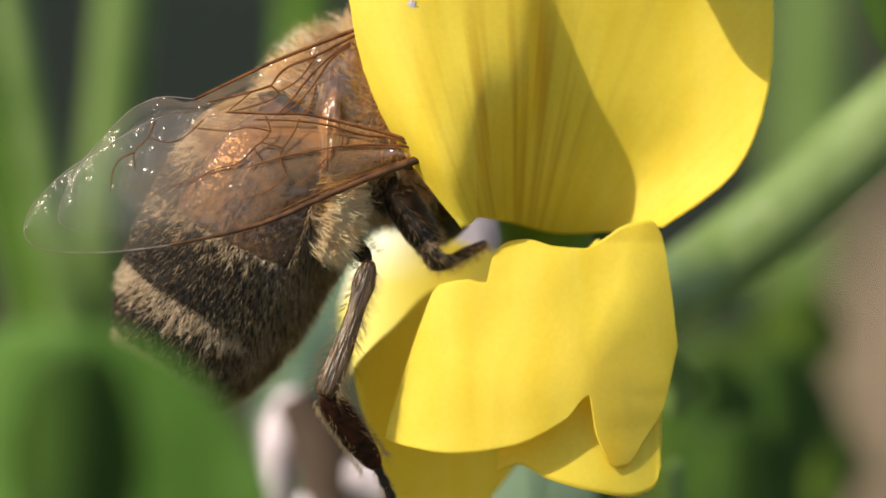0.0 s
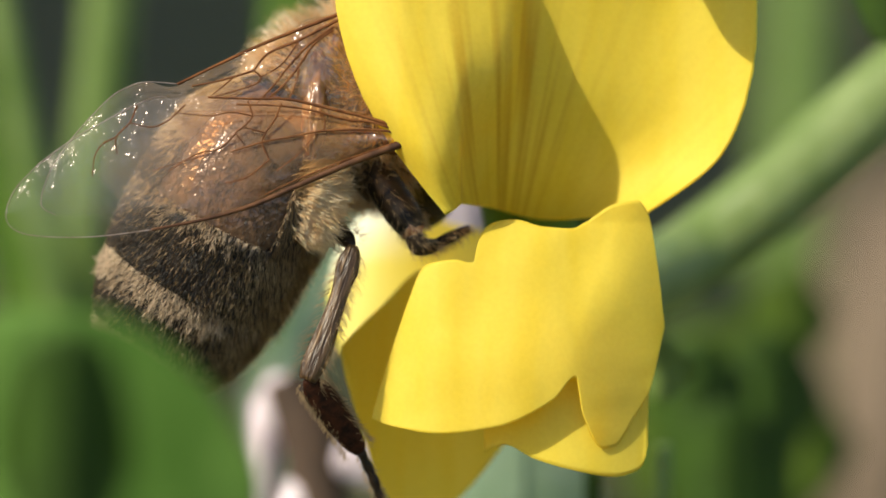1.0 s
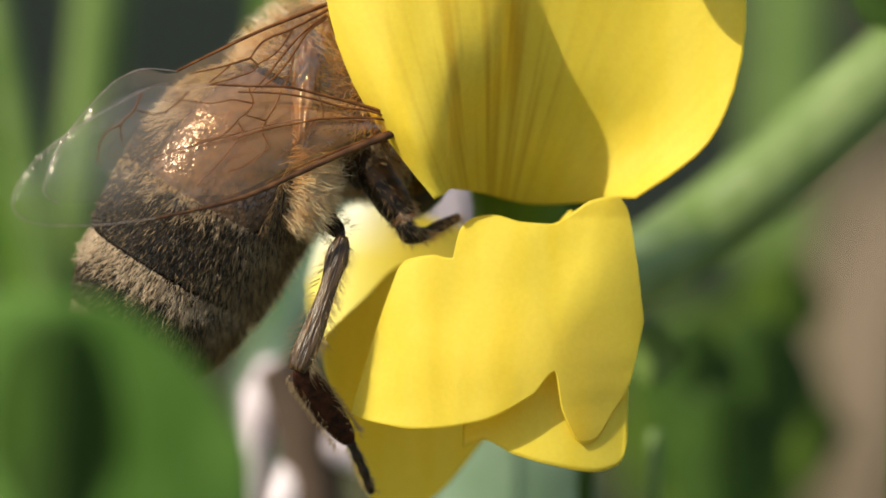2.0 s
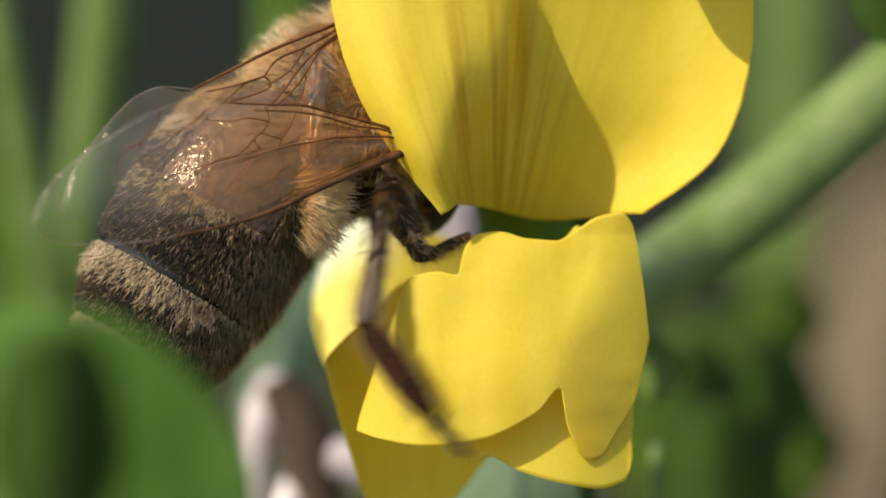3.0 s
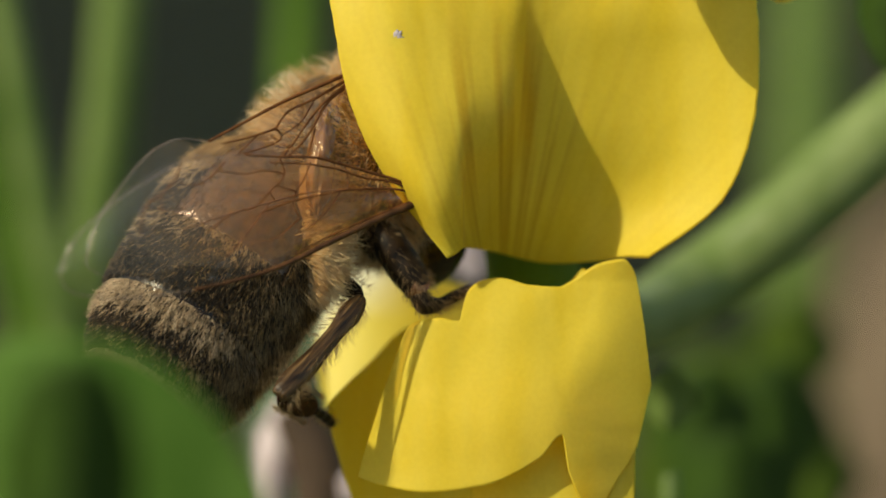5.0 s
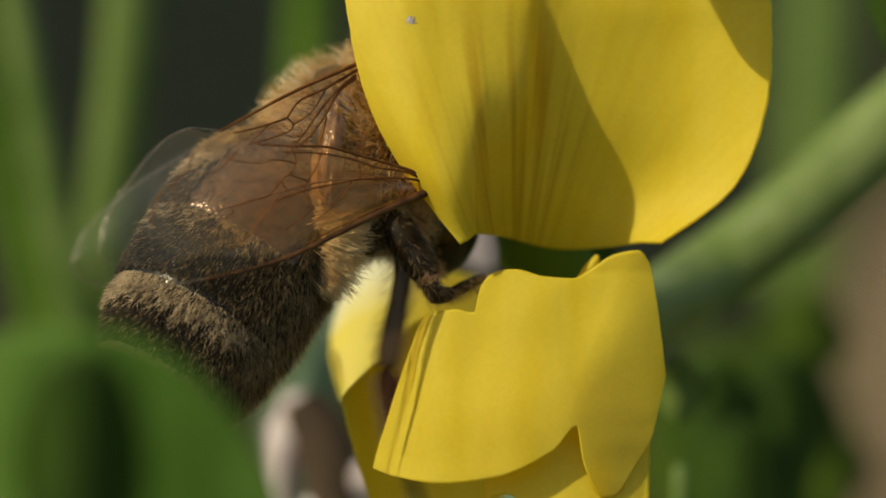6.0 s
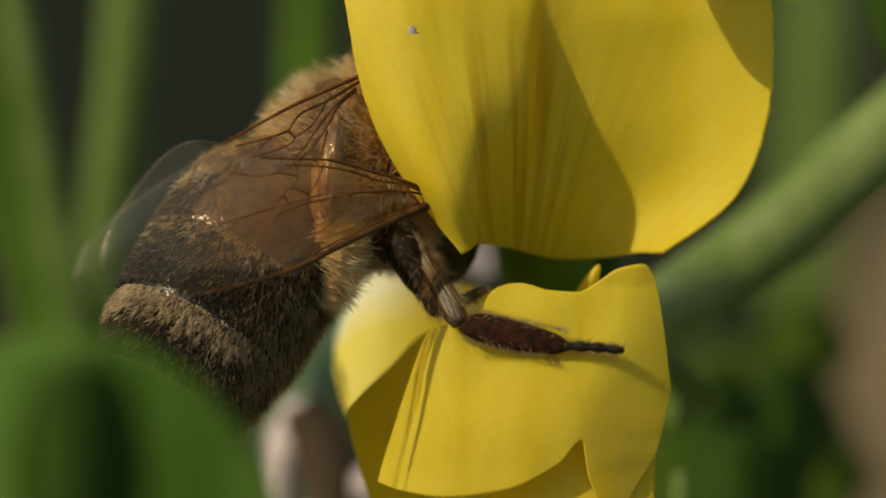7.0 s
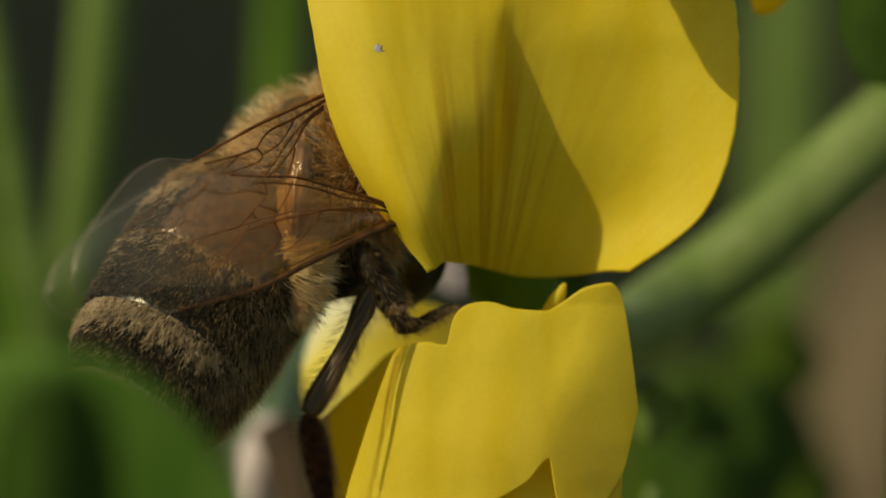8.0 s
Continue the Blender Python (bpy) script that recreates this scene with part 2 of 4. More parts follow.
def wing_material():
    """Clear membrane, amber towards the root, which lies at the object's origin."""
    k = Nodes("wing_membrane")
    far = k.add("ShaderNodeVectorMath")
    far.operation = "LENGTH"
    k.link(k.co, far.inputs[0])
    reach = k.add("ShaderNodeMath")
    reach.operation = "MULTIPLY_ADD"
    k.link(far.outputs["Value"], reach.inputs[0])
    reach.inputs[1].default_value = 1 / (700 * U)
    k.link(k.noise(500, 3.0), reach.inputs[2])
    sub = k.add("ShaderNodeMath")
    sub.operation = "SUBTRACT"
    k.link(reach.outputs[0], sub.inputs[0])
    sub.inputs[1].default_value = 0.5
    tint = k.ramp(sub.outputs[0], (0.05, (0.99, 0.8, 0.56)), (0.45, (0.99, 0.87, 0.71)), (0.75, (0.99, 0.98, 0.96)))
    body = k.ramp(sub.outputs[0], (0.05, (0.8, 0.44, 0.19)), (0.5, (0.74, 0.54, 0.43)), (0.8, (0.64, 0.6, 0.55)))
    k.colour(body)
    k.b.inputs["Roughness"].default_value = 0.6
    k.b.inputs["Specular IOR Level"].default_value = 0.0
    wave = k.add("ShaderNodeMath")
    wave.operation = "MULTIPLY_ADD"
    k.link(k.noise(5200, 2.0), wave.inputs[0])
    wave.inputs[1].default_value = 0.11
    k.link(k.noise(650, 2.0), wave.inputs[2])
    bump = k.add("ShaderNodeBump", Strength=1.0, Distance=0.0008)
    k.link(wave.outputs[0], bump.inputs["Height"])
    gloss = k.add("ShaderNodeBsdfAnisotropic")
    gloss.inputs["Color"].default_value = (1.0, 0.86, 0.84, 1)
    gloss.inputs["Roughness"].default_value = 0.16
    k.link(bump.outputs[0], gloss.inputs["Normal"])
    shine = k.t.nodes.new("ShaderNodeMixShader")
    k.link(k.ramp(k.noise(420, 2.0), (0.44, (0.08, 0.08, 0.08)), (0.62, (0.55, 0.55, 0.55))), shine.inputs[0])
    k.link(k.b.outputs[0], shine.inputs[1])
    k.link(gloss.outputs[0], shine.inputs[2])
    tr = k.t.nodes.new("ShaderNodeBsdfTransparent")
    k.link(tint, tr.inputs[0])
    mx = k.t.nodes.new("ShaderNodeMixShader")
    k.link(k.ramp(sub.outputs[0], (0.1, (0.8, 0.8, 0.8)), (0.45, (0.85, 0.85, 0.85)), (0.75, (0.925, 0.925, 0.925))), mx.inputs[0])
    k.link(shine.outputs[0], mx.inputs[1])
    k.link(tr.outputs[0], mx.inputs[2])
    k.link(mx.outputs[0], k.t.nodes["Material Output"].inputs[0])
    return k.m


WING = wing_material()

# ---- ground ----
k = Nodes("dark_soil")
k.colour(k.mix(0.5, k.ramp(k.noise(40, 5.0), (0.35, (0.042, 0.044, 0.01)), (0.65, (0.074, 0.064, 0.02))),
               k.ramp(k.noise(400, 4.0), (0.4, (0.038, 0.044, 0.01)), (0.6, (0.074, 0.06, 0.02)))))
k.b.inputs["Roughness"].default_value = 0.95
k.bump(k.noise(300, 5.0), 0.6, 0.004)
SOIL = k.m
bm = bmesh.new()
bmesh.ops.create_grid(bm, x_segments=120, y_segments=120, size=1)
for v in bm.verts:
    r = v.co.xy.length
    v.co.xy *= 0.4 + 400 * r ** 4
    v.co.z = 0.006 * noise.noise(v.co * 30) if r < 0.6 else 0
tagged(new("ground", put("ground", bm, SOIL)), "dark soil with moss under the plants", "ground", kind="structure")

# ---- plants behind and before ----
def root_of(p):
    """The spot on the ground straight below a place of the view frame, in the view frame."""
    q = V @ p
    return V.inverted() @ Vector((q.x, q.y, -0.002))


def stalk(name, label, pts, radii, material, group="", down=True, nodes=()):
    """A round plant stem; nodes: places along it, 0 to 1, with a swollen joint."""
    c = curve([P(*p) for p in pts], 60)
    ob = thing(name, label, "plant stem", group=group)
    if down:
        a, w = Vector(c[-1]), Vector(c[-1] - c[-2])
        b = root_of(a + w * 20)
        c = np.vstack([c] + [np.array((1 - q) ** 2 * a + 2 * q * (1 - q) * (a + w * 15) + q * q * b) for q in np.linspace(0.05, 1, 16)])
    part("stem", tube(c, [r * U for r in radii], 20, len(c)), material, ob)
    for n in nodes:
        q = Vector(c[int(n * 59)])
        r = radii[0] * 1.25 * U
        part("node", ball(q, (r, r, r * 0.7), None, 16, 0.1), material, ob)
    return ob


def leafy(name, label, leaves, foot, material, group=""):
    """A small plant: leaflets, each (x0, x1, top, bottom, depth, curl, lean), on one stalk to the ground."""
    ob = thing(name, label, "plant leaf", group=group)
    for x0, x1, up, low, d, curl, *tilt in leaves:
        lean = tilt[0] if tilt else 30
        mid, half = (x0 + x1) / 2, (x1 - x0) / 2
        leaf = part("leaflet", blade(x0, x1, up, low, lambda x, y, v: d + curl * ((x - mid) / half) ** 2 + lean * v, 30, 24), material, ob)
        thicken(leaf, 10)
        part("midrib", tube([P(mid, np.interp(mid, [u[0] for u in up], [u[1] for u in up]) + 8, d - 8), P(mid, np.interp(mid, [u[0] for u in low], [u[1] for u in low]), d + lean - 8)],
                            [4 * U, 12 * U], 8, 8), material, leaf)
    p = P(*foot)
    top = P(foot[0], foot[1] - 160, foot[2])
    part("leaf_stalk", tube([top + (root_of(p) - top) * q for q in (0, 0.1, 0.3, 0.6, 1)], [16 * U, 18 * U, 20 * U], 10, 30), material, ob)
    return ob


G = "stems behind the bee"
stalk("plant_stem", "pale green upright plant stem out of focus", [(-40, -300, 2600), (25, 60, 2600), (115, 560, 2600)], [38, 40, 42, 42], STEM, G, nodes=(0.25,))
stalk("plant_stem", "deep green upright plant stem out of focus", [(-110, -300, 2900), (-20, 200, 2900), (60, 560, 2900)], [36, 38, 40, 40], LEAF, G, nodes=(0.3,))
stalk("plant_stem", "light green upright plant stem out of focus", [(235, -300, 3000), (210, 100, 3000), (170, 420, 3000)], [60, 64, 62, 60], STEM, G, nodes=(0.1,))
stalk("plant_stem", "dim green plant stem far behind", [(560, -340, 4200), (540, 0, 4200), (520, 420, 4200)], [56, 58, 60, 60], LEAF, G, nodes=(0.3,))
stalk("plant_stem", "grey-green plant stem far behind", [(1445, -340, 8000), (1440, 100, 8000), (1420, 500, 8000)], [120, 130, 130, 120], STEM, G, nodes=(0.2,))
stalk("plant_stem", "thick pale green stem slanting behind the flower", [(1800, 10, 1250), (1570, 215, 1200), (1390, 372, 1160), (1225, 495, 1100), (1080, 560, 700), (1000, 520, 330)], [86, 84, 82, 80, 60, 40], PALE_STEM, down=False, nodes=(0.08,))
stalk("plant_stem", "teal green plant stem behind the bee", [(670, 360, 3600), (600, 540, 3600), (540, 680, 3600), (480, 860, 3600)], [70, 76, 80, 80, 80], TEAL, G, nodes=(0.5,))
stalk("pink_stem", "pinkish white plant stalk out of focus", [(516, 705, 1350), (500, 760, 1350), (478, 840, 1350), (458, 980, 1350)], [26, 44, 42, 42, 42], PINK, G, nodes=(0.03,))
stalk("pink_stem", "pinkish plant stalk lying low", [(690, 860, 1300), (610, 850, 1300), (540, 940, 1300)], [40, 48, 50, 50], PINK, G, nodes=(0.4,))
stalk("dry_stalk", "brown dry stalk between green stems", [(520, 700, 1300), (570, 800, 1300), (600, 1000, 1300)], [40, 60, 60, 60], UMBER, G, nodes=(0.5,))
stalk("dry_stalk", "broad brown dry stalk far behind", [(1640, 330, 26000), (1610, 640, 26000), (1600, 800, 26000)], [300, 640, 700, 700], BROWN, G, nodes=(0.6,))
leafy("clover_leaf", "blurred bright green leaf close to the lens",
      [(-160, 490, [(-160, 625), (-40, 592), (80, 574), (190, 582), (290, 625), (390, 712), (490, 870)], [(-160, 900), (160, 1150), (490, 1000)], -1750, 40)], (200, 1200, -1700), CLOVER, "leaves before the bee")
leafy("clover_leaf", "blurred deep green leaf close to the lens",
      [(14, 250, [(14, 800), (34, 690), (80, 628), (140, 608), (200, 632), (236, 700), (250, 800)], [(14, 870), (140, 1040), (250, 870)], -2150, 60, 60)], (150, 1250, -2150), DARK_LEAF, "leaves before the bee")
# Shade behind the flower is put into these greens; the small tip is lightened.
leafy("low_leaf", "leaves behind the flower, deep green for the shade there",
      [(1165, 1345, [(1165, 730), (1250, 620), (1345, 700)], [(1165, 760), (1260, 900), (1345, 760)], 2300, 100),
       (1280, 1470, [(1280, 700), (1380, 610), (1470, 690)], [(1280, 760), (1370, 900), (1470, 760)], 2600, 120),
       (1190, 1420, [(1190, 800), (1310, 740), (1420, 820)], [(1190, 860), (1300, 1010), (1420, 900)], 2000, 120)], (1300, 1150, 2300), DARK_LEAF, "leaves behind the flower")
leafy("low_leaf", "leaves low behind the flower, green darkened for shade",
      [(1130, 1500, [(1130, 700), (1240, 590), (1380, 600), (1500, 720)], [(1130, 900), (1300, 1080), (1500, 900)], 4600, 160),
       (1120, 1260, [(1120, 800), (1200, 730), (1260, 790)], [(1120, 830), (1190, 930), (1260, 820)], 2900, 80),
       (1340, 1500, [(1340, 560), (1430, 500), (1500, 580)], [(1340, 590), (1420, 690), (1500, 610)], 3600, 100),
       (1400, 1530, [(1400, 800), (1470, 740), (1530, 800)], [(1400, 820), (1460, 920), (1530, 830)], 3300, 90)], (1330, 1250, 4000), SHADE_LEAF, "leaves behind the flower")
leafy("low_leaf", "small leaf tip, lighter green for a lit spot", [(1140, 1245, [(1140, 680), (1192, 622), (1245, 670)], [(1140, 690), (1195, 740), (1245, 690)], 950, 30)], (1195, 980, 960), STEM, "leaves behind the flower")
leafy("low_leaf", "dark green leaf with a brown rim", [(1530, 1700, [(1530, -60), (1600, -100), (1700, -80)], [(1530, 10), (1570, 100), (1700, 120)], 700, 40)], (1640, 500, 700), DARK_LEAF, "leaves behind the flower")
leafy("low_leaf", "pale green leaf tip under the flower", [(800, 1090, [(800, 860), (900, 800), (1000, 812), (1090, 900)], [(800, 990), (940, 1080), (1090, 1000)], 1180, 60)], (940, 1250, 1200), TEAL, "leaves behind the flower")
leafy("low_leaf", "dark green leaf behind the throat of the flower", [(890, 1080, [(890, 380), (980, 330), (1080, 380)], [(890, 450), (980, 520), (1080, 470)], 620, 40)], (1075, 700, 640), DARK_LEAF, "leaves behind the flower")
leafy("lavender_flower", "greyish lavender petal behind the yellow flower", [(795, 915, [(795, 400), (850, 372), (915, 395)], [(795, 440), (850, 475), (915, 445)], 1300, 30)], (850, 700, 1320), LAVENDER)


def shrub():
    """An unseen leafy shrub, added so that its crown shades the ground behind the flower."""
    ob = thing("shrub", "unseen leafy shrub added to shade the ground behind the flower", "shrub", Matrix())
    rng = np.random.default_rng(8)
    trunk = part("trunk", tube([Vector(p) for p in ((-0.6, 0.72, -0.01), (-0.57, 0.7, 0.2), (-0.5, 0.68, 0.4), (-0.4, 0.66, 0.62))], [0.016, 0.013, 0.01, 0.005], 10, 20), BROWN, ob)
    for a in range(9):
        base = Vector((-0.57 + 0.02 * a, 0.7, 0.22 + 0.04 * a))
        w = Vector((rng.uniform(0.1, 0.5), rng.uniform(-0.4, 0.45), rng.uniform(0.1, 0.25)))
        part("limb", tube([base, base + w * 0.5 + Vector((0, 0, 0.04)), base + w], [0.006, 0.004, 0.0015], 8, 12), BROWN, trunk)
    vs, fs = [], []
    for n in range(5200):
        q = Vector(rng.normal(size=3)).normalized() * rng.uniform(0.3, 1.0) ** 0.4
        c = Vector((-0.28 + 0.46 * q.x, 0.85 + 0.56 * q.y, 0.56 + 0.14 * q.z))
        c += Vector((noise.noise(c * 4), noise.noise(c * 4 + Vector((9, 0, 0))), noise.noise(c * 5 + Vector((0, 9, 0))))) * 0.09
        if noise.noise(c * 9) < -0.3:
            continue
        a = Vector(rng.normal(size=3)).normalized()
        b = a.cross(Vector((0, 0, 1)) + Vector(rng.normal(0, 0.4, 3))).normalized()
        h = rng.uniform(0.016, 0.03)
        k0 = len(vs)
        bend = a.cross(b) * h * 0.2
        vs += [tuple(c - a * h), tuple(c + b * h * 0.5 + bend), tuple(c + a * h), tuple(c - b * h * 0.5 + bend)]
        fs += [(k0, k0 + 1, k0 + 2), (k0, k0 + 2, k0 + 3)]
    part("crown", (vs, [], fs), LEAF, ob, "many small green leaves", kind="stuff")


shrub()


# ---- the flower ----
def build_flower():
    flower = thing("pea_flower", "bright yellow pea flower with a bee in it", "flower")
    # The banner: a fold towards the lens at one side, a deep fluted throat, a broad flare at the other.
    rows = (
        [(720, -340, 20), (790, -365, 0), (850, -365, 0), (900, -360, 5), (945, -352, 10), (1010, -340, 10), (1090, -320, -60), (1190, -255, -190), (1280, -175, -160)],
        [(610, -150, -20), (700, -150, -50), (785, -150, -40), (862, -150, -15), (932, -155, 2), (985, -158, 8), (1110, -160, 22), (1235, -160, 0), (1350, -110, 0)],
        [(618, 0, -86), (715, 3, -104), (795, 5, -92), (868, 3, -67), (932, 0, -34), (970, 0, 6), (1070, 0, 24), (1220, 0, 34), (1368, 20, 0)],
        [(650, 140, -104), (742, 148, -142), (824, 150, -128), (878, 150, -98), (928, 150, -58), (970, 153, 28), (1070, 158, 54), (1210, 170, 56), (1357, 170, 0)],
        [(712, 265, -95), (782, 290, -140), (837, 290, -124), (849, 288, -70), (892, 287, 15), (965, 294, 80), (1085, 300, 98), (1190, 302, 74), (1300, 305, 10)],
        [(818, 404, -90), (831, 396, -88), (842, 386, -62), (851, 386, 0), (900, 393, 105), (985, 412, 150), (1080, 410, 122), (1130, 402, 84), (1172, 402, 40)])
    cols = [curve([P(*p) for p in r], 200) for r in rows]
    grid, fan = [], []
    for i in range(200):
        line = curve([c[i] for c in cols], 90)
        u = i / 199
        for j in range(90):
            x, y = line[j][0] / U + 784, 441 - line[j][2] / U
            a, r = (x - 912) / (600 - min(y, 520)), math.hypot(x - 912, y - 540)
            deep = min(1.0, max(0.0, (640 - r) / 330)) / (1 + (a / 0.27) ** 4)
            fan += [a, r / 600, deep]
            line[j][1] += U * (1.3 * deep * noise.noise(Vector((a * 24, r * 0.0012, 4))) + 7 * noise.noise(Vector((u * 6, j * 0.05, 2))) + 0.7 * noise.noise(Vector((u * 30, j * 0.25, 7))))
            if i == 0 or i == 199:
                line[j][0] += 2 * U * noise.noise(Vector((j * 0.3, i, 0)))
        grid.append(line)
    banner = thicken(part("banner_petal", sheet(grid), VEINED, flower, "yellow banner petal folded at one side"), 5)
    at = banner.data.attributes.new("span", "FLOAT_VECTOR", "POINT")
    at.data.foreach_set("vector", fan)
    spot = P(727, 18)
    spot = min((Vector(p) for row in grid for p in row), key=lambda p: (p.x - spot.x) ** 2 + (p.z - spot.z) ** 2)
    part("blemish", ball(spot, (8 * U, 2.6 * U, 12 * U), pose(0, 0, 0, 0, 25, 0), 16, 1.1), LAVENDER, banner, "small grey bruise")

    # Near wing petal: a cupped cheek, with a small ear on its upper edge.
    upper = [(683, 773), (689, 748), (704, 700), (724, 636), (750, 560), (768, 516), (782, 503), (830, 495), (852, 500), (861, 500), (866, 478), (872, 455), (884, 438), (902, 428), (930, 424), (985, 437),
             (1035, 440), (1060, 428), (1110, 397), (1150, 390), (1168, 410), (1185, 500), (1198, 612)]
    lower = [(683, 776), (720, 790), (800, 803), (900, 792), (1000, 745), (1042, 702), (1055, 770), (1090, 829), (1110, 825), (1140, 780), (1170, 730), (1198, 614)]

    def cheek(x, y, v):
        r = max(0, (x - float(np.interp(y, (390, 500, 600, 700, 850), (1130, 1090, 1050, 1015, 985)))) / 190)
        fall = min(1.0, max(0.0, (y - 430) / 370))
        return (-36 - 60 * fall ** 0.8 - 25 * math.exp(-((x - 960) / 140) ** 2 - ((y - 640) / 170) ** 2) + 120 * r ** 2 / (0.6 + r) + 70 * max(0, (830 - x) / 147) ** 1.8
                + 8 * noise.noise(Vector((x * 0.008, y * 0.008, 3))) + 0.6 * noise.noise(Vector((x * 0.035, y * 0.035, 5))))
    low = part("wing_petal", blade(683, 1198, upper, lower, cheek, 260, 60), YELLOW, flower, "cupped yellow wing petal")
    thicken(low, 5)
    far = part("wing_petal", blade(628, 920,
        [(628, 652), (640, 636), (700, 577), (776, 512), (850, 520), (920, 600)],
        [(628, 660), (640, 720), (665, 800), (700, 900), (760, 960), (830, 920), (920, 815)],
        lambda x, y, v: 50 + 190 * math.sin(math.pi / 2 * min(1, (x - 628) / 170)) + 50 * v + 5 * noise.noise(Vector((x * 0.01, y * 0.01, 8))), 80, 50), YELLOW, flower, "yellow wing petal on the far side")
    thicken(far, 5)
    claw = part("petal_claw", blade(604, 890, [(604, 540), (625, 470), (660, 420), (700, 400), (760, 415), (890, 450)], [(604, 580), (625, 660), (700, 690), (780, 640), (890, 560)],
        lambda x, y, v: 545 - 70 * v + 60 * ((x - 720) / 140) ** 2, 30, 20), CLAW_MAT, flower, "yellow petal base with a painted cream highlight")
    at = claw.data.attributes.new("span", "FLOAT_VECTOR", "POINT")
    at.data.foreach_set("vector", [q for i in range(30) for j in range(20) for q in (i / 29, j / 19, 0.0)])
    thicken(claw, 5)
    keel = part("keel", blade(880, 1170,
        [(880, 640), (1000, 600), (1100, 600), (1176, 720)],
        [(880, 835), (915, 822), (970, 848), (1040, 868), (1110, 879), (1150, 868), (1168, 838), (1176, 740)],
        lambda x, y, v: -48 + 45 * ((x - 1030) / 150) ** 2 - 22 * v, 50, 30), YELLOW, flower, "yellow keel hanging below the wing petals")
    thicken(keel, 5)
    part("stigma", tube([P(1036, 475, 60), P(1048, 448, 45), P(1060, 424, 38)], [18 * U, 13 * U, 3 * U], 10, 10), YELLOW, flower, "pale nub between the petals")
    part("calyx", tube([P(900, 330, 300), P(960, 400, 290), P(1010, 530, 330)], [40 * U, 90 * U, 50 * U], 16, 16), LEAF, flower, "green calyx behind the petals")
    return flower, low, far, keel, claw


FLOWER, LOW, FAR, KEEL, CLAW = build_flower()
bud = thing("flower_bud", "yellow flower bud above the open flower", "flower bud")
part("petal", tube([P(1480, -330, 330), P(1445, -200, 300), P(1400, -60, 280), P(1380, -22, 280)], [40 * U, 75 * U, 38 * U, 6 * U], 16, 24), YELLOW, bud)
part("calyx", tube([P(1500, -400, 340), P(1482, -320, 330), P(1470, -270, 315)], [30 * U, 60 * U, 66 * U], 14, 10), LEAF, bud, "green calyx")
part("stalk", tube([P(1500, -390, 340), P(1560, -380, 600), P(1660, 120, 1180)], [18 * U, 20 * U, 24 * U], 10, 20), STEM, bud)

# Unseen bud, added to cast the shadow on the banner's upper corner.
bud = thing("flower_bud", "unseen yellow bud added to shade the banner petal", "flower bud")
part("petal", tube([P(1010, -350, -215), P(1060, -270, -208), P(1120, -185, -200), P(1160, -125, -196), P(1178, -100, -194)], [34 * U, 62 * U, 68 * U, 48 * U, 8 * U], 18, 28), YELLOW, bud)
part("calyx", tube([P(960, -420, -220), P(1000, -365, -216), P(1030, -318, -212)], [22 * U, 46 * U, 60 * U], 14, 10), LEAF, bud, "green calyx")
part("stalk", tube([P(965, -412, -220), P(1000, -520, 0), P(1300, -480, 250), P(1500, -390, 340)], [16 * U, 18 * U, 18 * U], 10, 24), STEM, bud)


# ---- the bee ----
A0, A1 = P(545, 185, -10), P(283, 695, 110)          # base and tip of the abdomen
AX = (A1 - A0).normalized()
AL = (A1 - A0).length
AS = AX.cross(Vector((0, 1, 0))).normalized()
AU = AS.cross(AX)
AW = 170 * U


def girth(s):
    return AW * np.sqrt(np.maximum(0.0, 1 - np.abs((s - 0.45) / np.where(s < 0.45, 0.47, 0.56)) ** 2.3))


def on_abdomen(s, a, lift=0.0):
    r = float(girth(s)) * (1 + lift)
    return AX * (AL * s) + AS * (r * math.cos(a)) + AU * (0.9 * r * math.sin(a))


def fur(name, rows, width, material, parent, label, bend=0.3):
    return part(name, hairs([r[0] for r in rows], [r[1] for r in rows], [r[2] for r in rows], width * U, bend), material, parent, label, kind="stuff")


def wing_veins(wing, root, lie, lines, name="vein"):
    for r, *pts in lines:
        ps = [P(x, y, lie(x, y, 0.5) - 3) - root for x, y in pts]
        part(name, tube(ps, [r * (1.15 if r > 6 else 0.72 if r > 1.9 else 0.5) * U, r * 0.4 * U], 8, 8 * len(ps)), COSTA if r > 6 else EDGE if r < 1.9 else VEIN, wing)


def segment(name, length, radii, flat, material, label, wave=0.0):
    """A leg segment that hangs from its joint at the origin."""
    n = len(radii)
    bm = tube([Vector((wave * U * math.sin(math.pi * i / (n - 1)), 0, -length * U * i / (n - 1))) for i in range(n)], [r * U for r in radii], 16, 28, None, flat)
    for v in bm.verts:
        v.co += v.co.normalized() * U * 1.5 * noise.noise(v.co * 40000)
    return part(name, bm, material, BEE, label)


def leg_fur(seg, length, width, count, out, material, label, seed, flat=0.5, sides=(0.0, math.pi)):
    rng = np.random.default_rng(seed)
    rows = []
    for _ in range(count):
        z, a = rng.uniform(0.03, 0.98), rng.choice(sides) + rng.normal(0, 0.45)
        n = Vector((math.cos(a), math.sin(a) * flat, 0))
        rows.append((n * width(z) * U + Vector((0, 0, -z * length * U)), n + Vector((0, 0, -0.9)) + Vector(rng.normal(0, 0.2, 3)), out * U * rng.uniform(0.5, 1.3)))
    fur("leg_hair", rows, 0.42, material, seg, label)


BEE = thing("honeybee", "brown honeybee with pale banded abdomen clinging to the flower", "bee")


